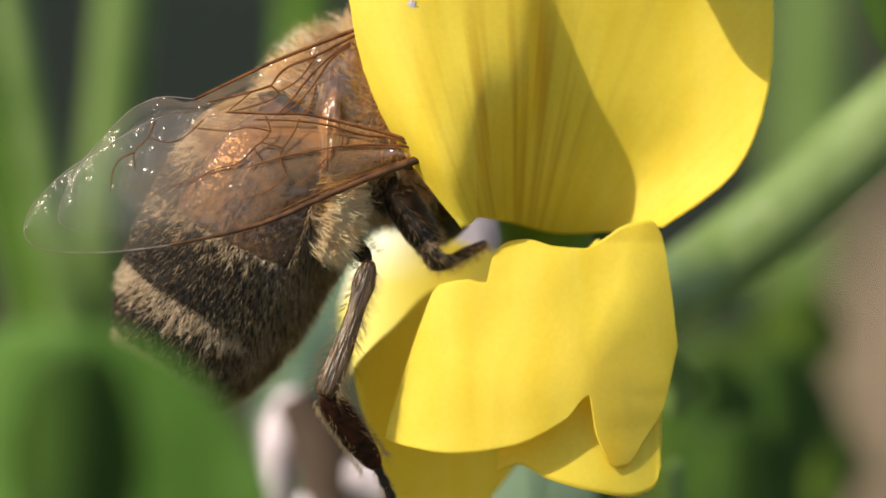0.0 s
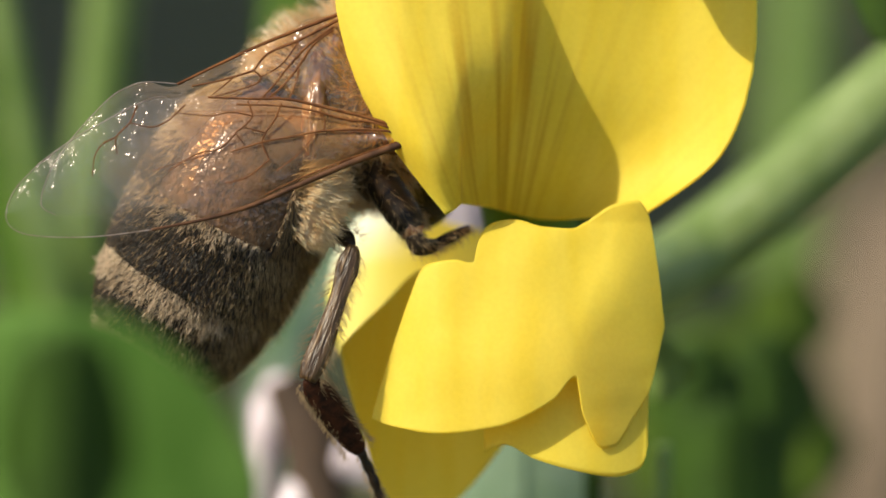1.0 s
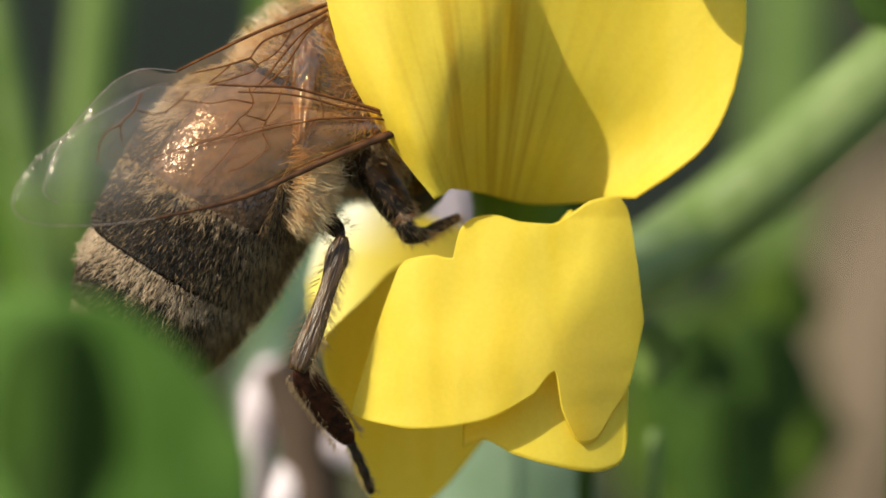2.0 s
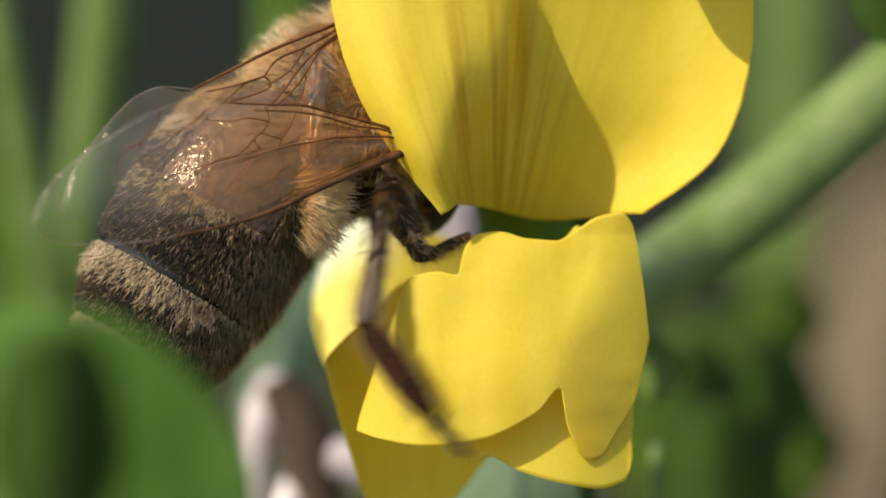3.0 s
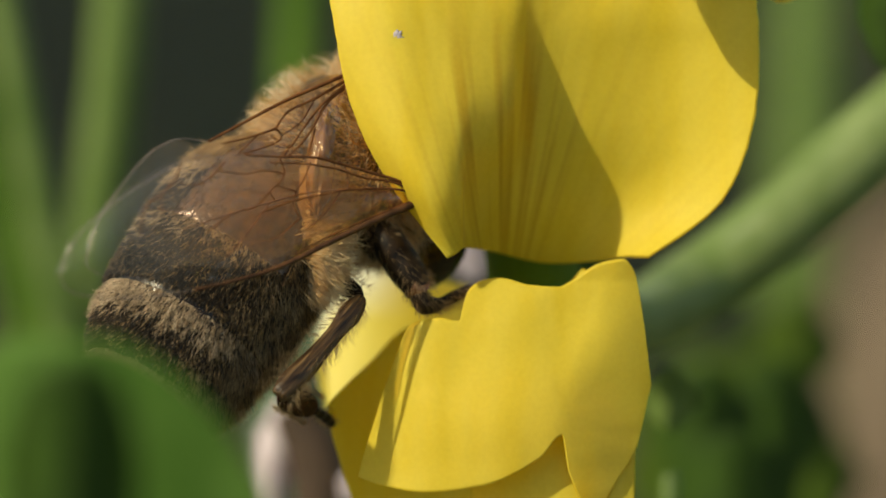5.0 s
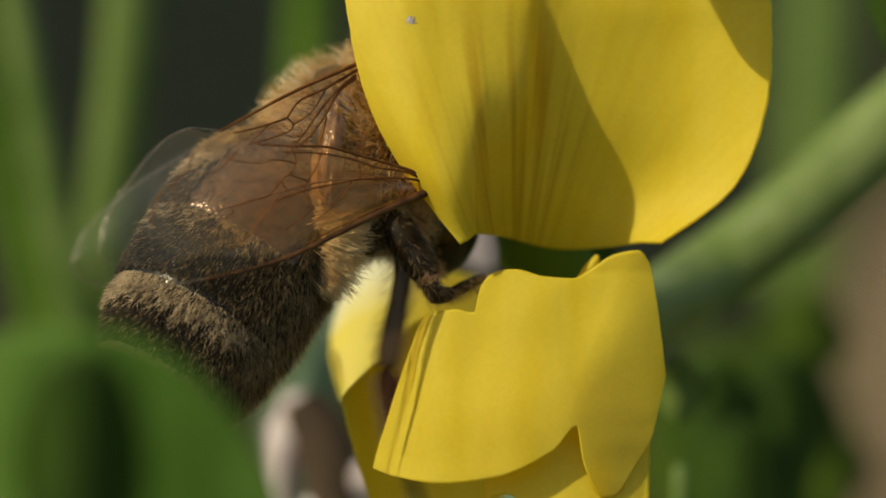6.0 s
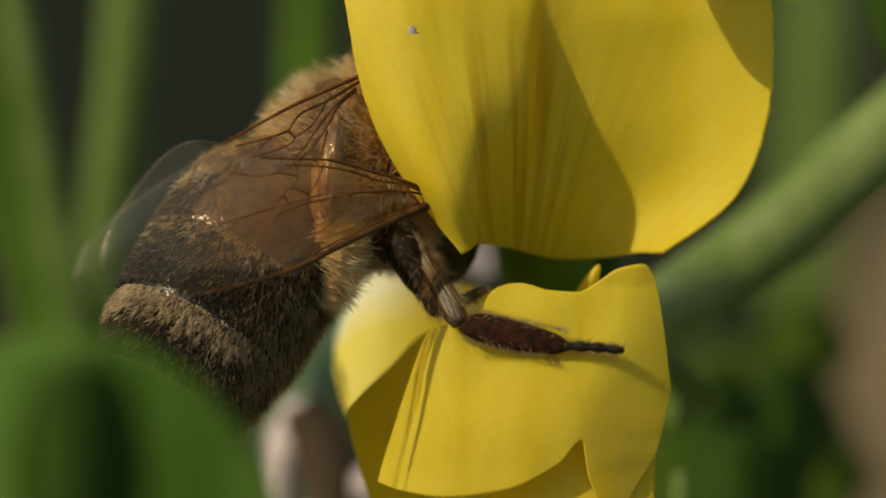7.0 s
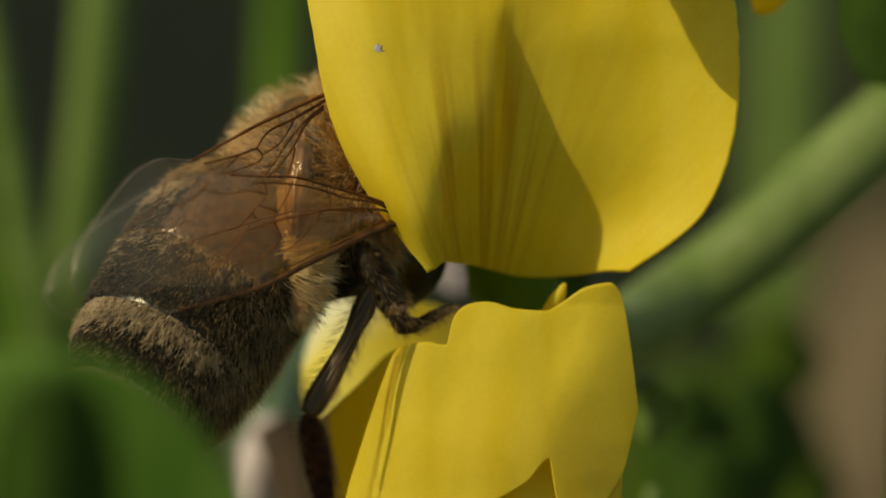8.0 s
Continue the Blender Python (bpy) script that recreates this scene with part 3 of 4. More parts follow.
def bee_body():
    rng = np.random.default_rng(4)
    tc = P(640, 215, 125)
    part("thorax", ball(tc, (165 * U, 165 * U, 165 * U), None, 40, 0.06), LEG, BEE, "furry brown thorax")
    part("scutellum", ball(P(588, 212, -62), (24 * U, 36 * U, 100 * U), pose(0, 0, 0, -24, 4, 0), 48, 0.2), AMBER, BEE, "shiny brown ridge on the thorax")
    part("tegula", ball(P(632, 112, -12), (18 * U, 16 * U, 28 * U), None, 20, 0.1), COSTA, BEE, "small brown plate at the wing root")
    part("tegula", ball(P(726, 284, -45), (20 * U, 18 * U, 18 * U), None, 20, 0.1), COSTA, BEE, "small brown plate at the wing root")
    part("head", ball(P(765, 320, 170), (90 * U, 100 * U, 120 * U), None, 24), SHELL, BEE, "dark head deep in the flower")
    part("waist", ball(P(552, 312, 20), (82 * U, 98 * U, 112 * U), pose(0, 0, 0, 0, 25, 0), 28, 0.05), TAN, BEE, "furry waist between thorax and abdomen")
    part("breast", ball(P(690, 318, 90), (75 * U, 80 * U, 60 * U), None, 24, 0.05), SHELL, BEE, "hairy underside of the thorax")
    rows = []
    for _ in range(9000):
        n = Vector(rng.normal(size=3)).normalized()
        if n.y < 0 and abs(n.x * 163 + 50) < 26:
            continue
        rows.append((tc + n * 163 * U, n + Vector(rng.normal(0, 0.3, 3)) + Vector((-0.5, 0, -0.1)), 52 * U * rng.uniform(0.4, 1.2)))
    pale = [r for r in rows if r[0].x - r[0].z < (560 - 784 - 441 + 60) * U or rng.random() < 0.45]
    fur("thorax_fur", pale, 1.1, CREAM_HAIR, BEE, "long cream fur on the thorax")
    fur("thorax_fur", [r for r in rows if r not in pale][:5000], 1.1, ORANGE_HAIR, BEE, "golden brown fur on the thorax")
    rows = []
    for c, r3, count, way, ln in ((P(552, 312, 20), (82, 98, 112), 5200, Vector((0.75, -0.35, -0.25)), 42), (P(690, 318, 90), (75, 80, 60), 2600, Vector((0.2, -0.5, -0.7)), 40)):
        turn = pose(0, 0, 0, 0, 25, 0).to_3x3() if r3[2] == 112 else Matrix.Identity(3)
        for _ in range(count):
            n = Vector(rng.normal(size=3)).normalized()
            p = c + turn @ Vector((n.x * r3[0], n.y * r3[1], n.z * r3[2])) * U
            if p.x > P(562, 0).x and p.z > P(0, 408).z:
                rows.append((p, turn @ n + way + Vector(rng.normal(0, 0.25, 3)), ln * U * rng.uniform(0.5, 1.2)))
    fur("side_fur", rows, 1.1, CREAM_HAIR, BEE, "cream fur at the waist")
    rows = []
    ruff = curve([P(572, 330, -74), P(588, 360, -80), P(586, 396, -78), P(566, 432, -66)], 60)
    for _ in range(2600):
        q = rng.uniform(0, 1)
        p = Vector(ruff[int(q * 59)]) + Vector((rng.normal(0, 13 * U), rng.normal(0, 7 * U), rng.normal(0, 9 * U)))
        rows.append((p, Vector((0.85, -0.4, 0.3 - 1.2 * q)) + Vector(rng.normal(0, 0.16, 3)), 56 * U * rng.uniform(0.4, 1.2)))
    fur("ruff", rows, 1.15, RUFF_HAIR, BEE, "golden cream tuft beside the abdomen")

    # abdomen: core and overlapping rings
    grid = [[on_abdomen(s, a, -0.05) for a in np.linspace(0, 2 * math.pi, 41)] for s in np.linspace(0.0, 1.0, 40)]
    abdomen = part("abdomen", sheet(grid), SHELL, BEE, "dark brown abdomen with pale felt bands", at=A0)
    rear = part("abdomen_end", sheet([[on_abdomen(s, a, -0.045) for a in np.linspace(0, 2 * math.pi, 41)] for s in np.linspace(0.7, 1.0, 16)]), SHELL, BEE,
                "dark banded end of the abdomen that slides out", at=A0)
    edges = (0.02, 0.20, 0.42, 0.655, 0.86, 0.95, 1.0)
    for s0, s1 in zip(edges, edges[1:]):
        grid = [[on_abdomen(s0 + (s1 + 0.012 - s0) * q, a, -0.015 + 0.03 * q - 0.015 * max(0, q - 0.9) * 10) for a in np.linspace(0, 2 * math.pi, 65)] for q in np.linspace(0, 1, 12)]
        part("tergite", sheet(grid), WARM if s0 < 0.3 else SHELL, abdomen if s0 < 0.6 else rear)
    dome, fringe = [], []
    coat = {key: [] for key in ("felt", "gold", "dark", "rear_felt", "rear_gold", "rear_dark")}
    while sum(len(c) for c in coat.values()) < 82000:
        s, a = rng.uniform(0.04, 0.99), rng.uniform(-math.pi, math.pi)
        if rng.random() > float(girth(s)) / AW:
            continue
        i = max(j for j in range(6) if s >= edges[j])
        q = (s - edges[i]) / (edges[i + 1] - edges[i])
        p = on_abdomen(s, a, -0.012 + 0.03 * q)
        n = (AS * math.cos(a) + AU * math.sin(a) + AX * (s - 0.45)).normalized()
        right = math.cos(a)
        blot = noise.noise(p * 9000) * 0.5
        band = (0, 0.4, 0.15, 0.34, 0.5, 0.7)[i]
        if i <= 1 and -0.7 < right < 0.6:
            if rng.random() < 0.1 and q > 0.1:
                dome.append((p, n * 0.15 + AX * 0.9 + Vector(rng.normal(0, 0.15, 3)), 11 * U * rng.uniform(0.6, 1.25)))
            continue
        back = "rear_" if i > 2 else ""
        if i == 0:
            coat["gold"].append((p, n * 0.4 + AX * 0.8 + Vector(rng.normal(0, 0.2, 3)), 30 * U * rng.uniform(0.6, 1.25)))
        elif rng.random() < 0.86 and q < band - 0.06 + 0.75 * blot - 0.25 * max(0, right - 0.3) + rng.normal(0, 0.07):
            coat[back + "felt"].append((p, n * 0.38 + AX * 0.8 + Vector(rng.normal(0, 0.22, 3)), (9 + 15 * min(1, q * 5)) * U * rng.uniform(0.6, 1.3)))
        elif q < 0.97 or i > 3:
            # Gold bristles thicken to the right; those scattered elsewhere stand for sun glints.
            g = 0.1 + 0.7 * max(0, right - 0.1) + 0.5 * max(0, blot - 0.05)
            row = (p, n * 0.4 + AX * 0.9 + Vector(rng.normal(0, 0.18, 3)), (15 + 16 * max(0, right)) * U * rng.uniform(0.6, 1.3))
            coat[back + ("gold" if rng.random() < g else "dark")].append(row)
    for _ in range(4200):
        s, a = rng.uniform(0.1, 0.98), rng.normal(0.3, 0.2)
        n = (AS * math.cos(a) + AU * math.sin(a)).normalized()
        fringe.append((on_abdomen(s, a, 0.0), n * 0.8 + AX * 0.7 + Vector(rng.normal(0, 0.2, 3)), 36 * U * rng.uniform(0.4, 1.2)))
    fur("dome_hair", dome, 0.6, DARK_HAIR, abdomen, "sparse dark down")
    for body, back in ((abdomen, ""), (rear, "rear_")):
        fur("felt_band_hair", coat[back + "felt"], 0.9, PALE_HAIR, body, "pale felt hair in bands")
        fur("bristles", coat[back + "gold"], 0.8, GOLD_HAIR, body, "golden brown bristles, some standing for sun glints")
        fur("bristles", coat[back + "dark"], 0.85, DARK_HAIR, body, "dark bristles")
    fur("fringe", fringe, 0.7, RUFF_HAIR, abdomen, "pale fringe along the belly")

    # wings
    root = P(735, 275, -70)

    def near(x, y, v):
        return -85 - 0.16 * (735 - x) - 22 * math.sin(math.pi * v)
    wing = part("forewing", blade(42, 738, [(42, 405), (60, 362), (100, 318), (170, 268), (290, 205), (420, 197), (560, 206), (690, 236), (738, 268)],
                                  [(42, 407), (60, 435), (110, 446), (200, 446), (400, 420), (560, 357), (650, 315), (738, 284)], near, 70, 24, root), WING, BEE, "clear amber forewing with brown veins", at=root)
    wing_veins(wing, root, near, (
        (6.1, (742, 282), (650, 316), (560, 355), (480, 390), (400, 414), (300, 434)), (2.5, (735, 278), (650, 308), (560, 344), (500, 372)),
        (1.8, (300, 434), (200, 446), (110, 446), (62, 436), (43, 410), (58, 364), (100, 318)), (1.8, (100, 318), (170, 268), (290, 205), (330, 200)),
        (4.5, (725, 250), (690, 238), (600, 216), (540, 203), (480, 202), (400, 199)), (3.5, (728, 256), (690, 244), (640, 238), (580, 222), (520, 214), (450, 212)),
        (3.2, (730, 262), (690, 257), (605, 259), (555, 268), (500, 278), (440, 296)), (2.2, (605, 259), (606, 240), (598, 216)),
        (2.4, (530, 210), (518, 238), (502, 262), (496, 282), (508, 310)), (2.2, (470, 205), (478, 232), (462, 252), (450, 262), (462, 282)),
        (2, (500, 262), (478, 256), (462, 252)), (2.2, (450, 262), (420, 290), (380, 300), (330, 330)), (2, (478, 232), (440, 226), (400, 232), (340, 226)),
        (2.2, (275, 214), (262, 244), (238, 270), (240, 300)), (2, (238, 270), (214, 282), (200, 304), (196, 340)), (2, (360, 212), (330, 240), (300, 252), (262, 244)),
        (2, (508, 310), (470, 340), (430, 352)), (2, (590, 262), (560, 300), (520, 330))))
    root2 = P(640, 70, -64)

    def beyond(x, y, v):
        return -66 - 0.15 * (640 - x) - 12 * math.sin(math.pi * v)
    wing2 = part("forewing", blade(104, 690, [(104, 385), (120, 330), (160, 270), (220, 205), (255, 182), (290, 172), (330, 181), (400, 150), (500, 102), (615, 55), (690, 70)],
                                   [(104, 392), (130, 408), (250, 405), (400, 370), (600, 270), (690, 240)], beyond, 70, 24, root2), WING, BEE, "clear amber forewing on the far side", at=root2)
    wing_veins(wing2, root2, beyond, (
        (5.5, (640, 48), (600, 64), (500, 103), (420, 140), (345, 176)), (4, (630, 62), (560, 98), (505, 122), (480, 152)), (3, (480, 152), (445, 163), (410, 172), (370, 180)),
        (3.5, (620, 75), (575, 108), (540, 146), (515, 178), (480, 215)), (3.5, (620, 80), (585, 106), (555, 150), (530, 180), (500, 205)),
        (2.4, (480, 152), (492, 164), (482, 176), (440, 190), (400, 200)), (2.4, (560, 98), (530, 140), (492, 164)), (2.2, (445, 163), (425, 180), (405, 196)),
        (2.4, (560, 150), (552, 180), (540, 205)), (1.8, (345, 176), (290, 172), (255, 182), (220, 205), (160, 270), (120, 330), (104, 388), (130, 408))))
    hind_root = P(700, 262, -60)

    def under(x, y, v):
        return -72 - 0.13 * (700 - x)
    wing3 = part("hindwing", blade(200, 705, [(200, 330), (230, 270), (330, 222), (480, 226), (705, 258)], [(200, 335), (260, 390), (420, 395), (580, 330), (705, 280)], under, 40, 16, hind_root),
                 WING, BEE, "clear hindwing folded under the forewing", at=hind_root)
    wing_veins(wing3, hind_root, under, ((2.5, (700, 262), (560, 262), (400, 300), (300, 330)), (2, (470, 280), (420, 340), (380, 380))))

    # middle leg, gripping the flower
    for name, pts, radii, mat, label in (
            ("middle_femur", ((650, 300, 30), (668, 330, 20), (700, 372, 15)), (26, 30, 24), LEG_DARK, "dark hairy thigh"),
            ("middle_tibia", ((672, 318, 12), (705, 352, 0), (742, 405, -8), (762, 435, -10)), (20, 33, 32, 24), LEG_DARK, "dark hairy shin"),
            ("middle_joint", ((748, 428, -14), (772, 440, -10)), (24, 22), AMBER, "amber ring at the joint"),
            ("middle_basitarsus", ((760, 440, -24), (772, 462, -14), (800, 462, 10)), (15, 19, 11), LEG_DARK, "dark foot segment"),
            ("middle_tarsus", ((795, 464, 10), (825, 448, 30), (858, 432, 50)), (10, 11, 7), LEG_DARK, "thin dark foot")):
        ob = part(name, tube([P(*p) for p in pts], [r * U for r in radii], 14, 20), mat, BEE, label)
        if mat is LEG_DARK:
            rows = []
            c = curve([P(*p) for p in pts], 50)
            for _ in range(900 if "femur" in name or "tibia" in name else 350):
                q = int(rng.uniform(0, 49))
                n = Vector(rng.normal(size=3)).normalized()
                rows.append((Vector(c[q]) + n * U * float(np.interp(q / 49, np.linspace(0, 1, len(radii)), radii)) * 0.95, n * 0.8 + Vector((0.5, 0, -0.8)), 19 * U * rng.uniform(0.5, 1.3)))
            fur("leg_hair", rows, 0.42, GOLD_HAIR, ob, "short golden hair")
    return abdomen, rear, wing, wing2, wing3


ABDOMEN, REAR, WING_NEAR, WING_FAR, WING_HIND = bee_body()
FEMUR = segment("hind_femur", 150, (10, 22, 25, 23, 19, 17, 15, 5), 0.8, LEG_DARK, "dark hairy thigh")
TIBIA = segment("hind_tibia", 252, (9, 19, 21, 17, 15, 16, 17, 19, 21, 22, 22, 15), 0.65, LEG, "glossy brown shin with a pollen basket", 5)
BASITARSUS = segment("hind_basitarsus", 190, (10, 20, 25, 27, 28, 27, 26, 25, 23, 21, 18, 10), 0.36, RED_BRUSH, "flat red-brown foot segment with a brush")
TARSUS = segment("hind_tarsus", 105, (9, 7, 10, 7, 10, 7, 9, 5), 0.8, LEG_DARK, "thin jointed brown foot", 2)
leg_fur(FEMUR, 150, lambda z: 20, 260, 22, GOLD_HAIR, "golden hair", 11, 0.8)
leg_fur(TIBIA, 252, lambda z: 11 + 10 * z, 420, 34, GOLD_HAIR, "fine golden hair", 12, sides=(0.0, 0.0, 0.0, 0.0, math.pi))
leg_fur(BASITARSUS, 190, lambda z: 26, 700, 13, GOLD_HAIR, "stiff golden brush hair", 13)
leg_fur(TARSUS, 105, lambda z: 8, 160, 12, GOLD_HAIR, "fine hair", 14, 0.8)

def span(x, y, d, x2, y2, d2):
    """The pose of a leg segment from one joint towards the next."""
    a, b = P(x, y, d), P(x2, y2, d2)
    z = (a - b).normalized()
    y_axis = Vector((0, 1, 0))
    y_axis = (y_axis - z * y_axis.dot(z)).normalized()
    x_axis = y_axis.cross(z)
    return Matrix.Translation(a) @ Matrix((x_axis, y_axis, z)).transposed().to_4x4()


def motions():
    walk(FLOWER, [(t, V @ pose(x * U, 0, -y * U)) for t, x, y in (
        (0, 0, 0), (.5, -3, 2), (1, -8, 5), (1.5, -13, 5), (1.7, -14, 4), (2.8, -5, 6), (3, -4, 6), (3.5, -3, 9), (4, -3, 17), (4.5, -11, 26),
        (5, -17, 31), (5.2, -15, 29), (6.3, -10, 23), (6.5, -8, 23), (7, -10, 28), (7.5, -23, 28), (8, -20, 33))])
    for petal in (LOW, FAR, KEEL, CLAW):
        walk(petal, [(t, pose(x * U, 0, -y * U)) for t, x, y in (
            (0, 0, 0), (.5, 3, -10), (1, 6, -11), (1.5, -15, 15), (1.7, -11, 8), (2.8, -14, 9), (3, -14, 10), (3.5, -15, 16), (4, -10, 17), (4.5, -17, 16),
            (5, -22, 15), (5.2, -22, 17), (6.3, -17, 26), (6.5, -16, 27), (7, -12, 31), (7.5, -22, 38), (8, -10, 32))])
    walk(BEE, [(t, V @ pose(x * U, 0, -y * U)) for t, x, y in (
        (0, 0, 0), (.5, -3, 1), (1, -8, 2), (1.5, -13, 7), (1.7, -13, 7), (2.8, 2, 14), (3, 4, 15), (3.5, 2, 23), (4, 1, 37), (4.5, -6, 46),
        (5, -12, 55), (5.2, -10, 54), (6.3, -10, 53), (6.5, -9, 54), (7, -10, 63), (7.5, -21, 60), (8, -18, 67))])
    mid = AX * (AL * 0.3)
    for body, slide in ((ABDOMEN, 0), (REAR, 1)):
        walk(body, [(t, Matrix.Translation(A0) @ pose(0, 0, 0, 0, a, 0) @ Matrix.Translation(mid) @ Matrix.Rotation(radians(-b), 4, AS) @ Matrix.Translation(-mid) @ Matrix.Translation(AX * U * g * slide))
                    for t, a, b, g in (
            (0, 0, 0, 0), (1, 0.5, 1, 3), (1.7, 1.5, 4, 9), (2.8, 3.8, 16, 14), (3.5, 4, 19, 14), (4.5, 4, 23, 11), (5, 3.6, 32, 6), (5.2, 3.4, 32, 6), (6.3, 2.8, 31, 6), (7, 2.6, 32, 7), (8, 2.4, 36, 6))])
    for wing, at, swing in ((WING_NEAR, (735, 275, -70), 1.0), (WING_FAR, (640, 70, -64), 1.1), (WING_HIND, (700, 262, -60), 1.0)):
        walk(wing, [(t, Matrix.Translation(P(*at)) @ pose(0, 0, 0, 0, 0, a * swing)) for t, a in (
            (0, 0), (1, -2), (1.5, 6), (1.7, 8), (2.8, 14), (3.5, 15), (4.5, 19), (5.2, 22), (6.3, 22), (7, 23), (8, 24))])
    walk(FEMUR, [
        (0, span(588, 400, 45, 655, 462, -74)), (0.5, span(588, 400, 45, 655, 462, -74)), (1, span(588, 400, 45, 655, 462, -74)), (1.5, span(588, 400, 45, 653, 464, -74)),
        (1.7, span(588, 400, 45, 653, 464, -74)), (2.3, span(588, 400, 45, 655, 467, -71)), (2.45, span(588, 400, 45, 652, 453, -80)), (2.55, span(588, 400, 45, 707, 357, -35)),
        (2.65, span(588, 400, 45, 727, 345, 30)), (2.72, span(588, 400, 45, 727, 345, 30)), (2.8, span(588, 400, 45, 689, 370, -62)), (2.9, span(588, 400, 45, 722, 355, -4)),
        (3, span(588, 400, 45, 705, 356, -38)), (3.1, span(588, 400, 45, 631, 443, -92)), (3.2, span(588, 400, 45, 707, 357, -35)), (3.3, span(588, 400, 45, 727, 345, 30)),
        (3.4, span(588, 400, 45, 722, 335, 30)), (3.5, span(588, 400, 45, 695, 429, -56)), (3.6, span(588, 400, 45, 725, 361, -2)), (3.7, span(588, 400, 45, 715, 322, 30)),
        (3.8, span(588, 400, 45, 714, 320, 30)), (3.9, span(588, 400, 45, 652, 453, -80)), (4, span(588, 400, 45, 715, 345, -14)), (4.1, span(588, 400, 45, 717, 325, 30)),
        (4.2, span(588, 400, 45, 712, 317, 30)), (4.3, span(588, 400, 45, 716, 370, -28)), (4.4, span(588, 400, 45, 726, 343, 30)), (4.5, span(588, 400, 45, 705, 308, 30)),
        (4.6, span(588, 400, 45, 708, 312, 30)), (4.7, span(588, 400, 45, 721, 345, 4)), (4.8, span(588, 400, 45, 699, 419, -54)), (4.9, span(588, 400, 45, 675, 437, -72)),
        (5, span(588, 400, 45, 661, 449, -77)), (5.1, span(588, 400, 45, 655, 460, -75)), (5.2, span(588, 400, 45, 633, 470, -80)), (5.4, span(588, 400, 45, 633, 470, -80)),
        (5.5, span(588, 400, 45, 699, 419, -54)), (5.6, span(588, 400, 45, 716, 370, -28)), (5.7, span(588, 400, 45, 708, 312, 30)), (5.8, span(588, 400, 45, 726, 343, 30)),
        (5.9, span(588, 400, 45, 661, 449, -77)), (6, span(588, 400, 45, 721, 345, 4)), (6.1, span(588, 400, 45, 707, 310, 30)), (6.2, span(588, 400, 45, 715, 348, -16)),
        (6.3, span(588, 400, 45, 702, 373, -48)), (6.4, span(588, 400, 45, 715, 348, -16)), (6.5, span(588, 400, 45, 696, 297, 30)), (6.6, span(588, 400, 45, 707, 310, 30)),
        (6.7, span(588, 400, 45, 720, 396, -26)), (6.8, span(588, 400, 45, 687, 467, -46)), (6.9, span(588, 400, 45, 711, 316, 30)), (7, span(588, 400, 45, 702, 303, 30)),
        (7.1, span(588, 400, 45, 703, 394, -51)), (7.2, span(588, 400, 45, 704, 395, -50)), (7.3, span(588, 400, 45, 719, 328, 30)), (7.4, span(588, 400, 45, 720, 331, 30)),
        (7.5, span(588, 400, 45, 722, 335, 30)), (7.55, span(588, 400, 45, 719, 367, -21)), (7.6, span(588, 400, 45, 681, 416, -71)), (7.7, span(588, 400, 45, 715, 322, 30)),
        (7.8, span(588, 400, 45, 703, 305, 30)), (7.9, span(588, 400, 45, 711, 357, -29)), (8, span(588, 400, 45, 718, 396, -30))])
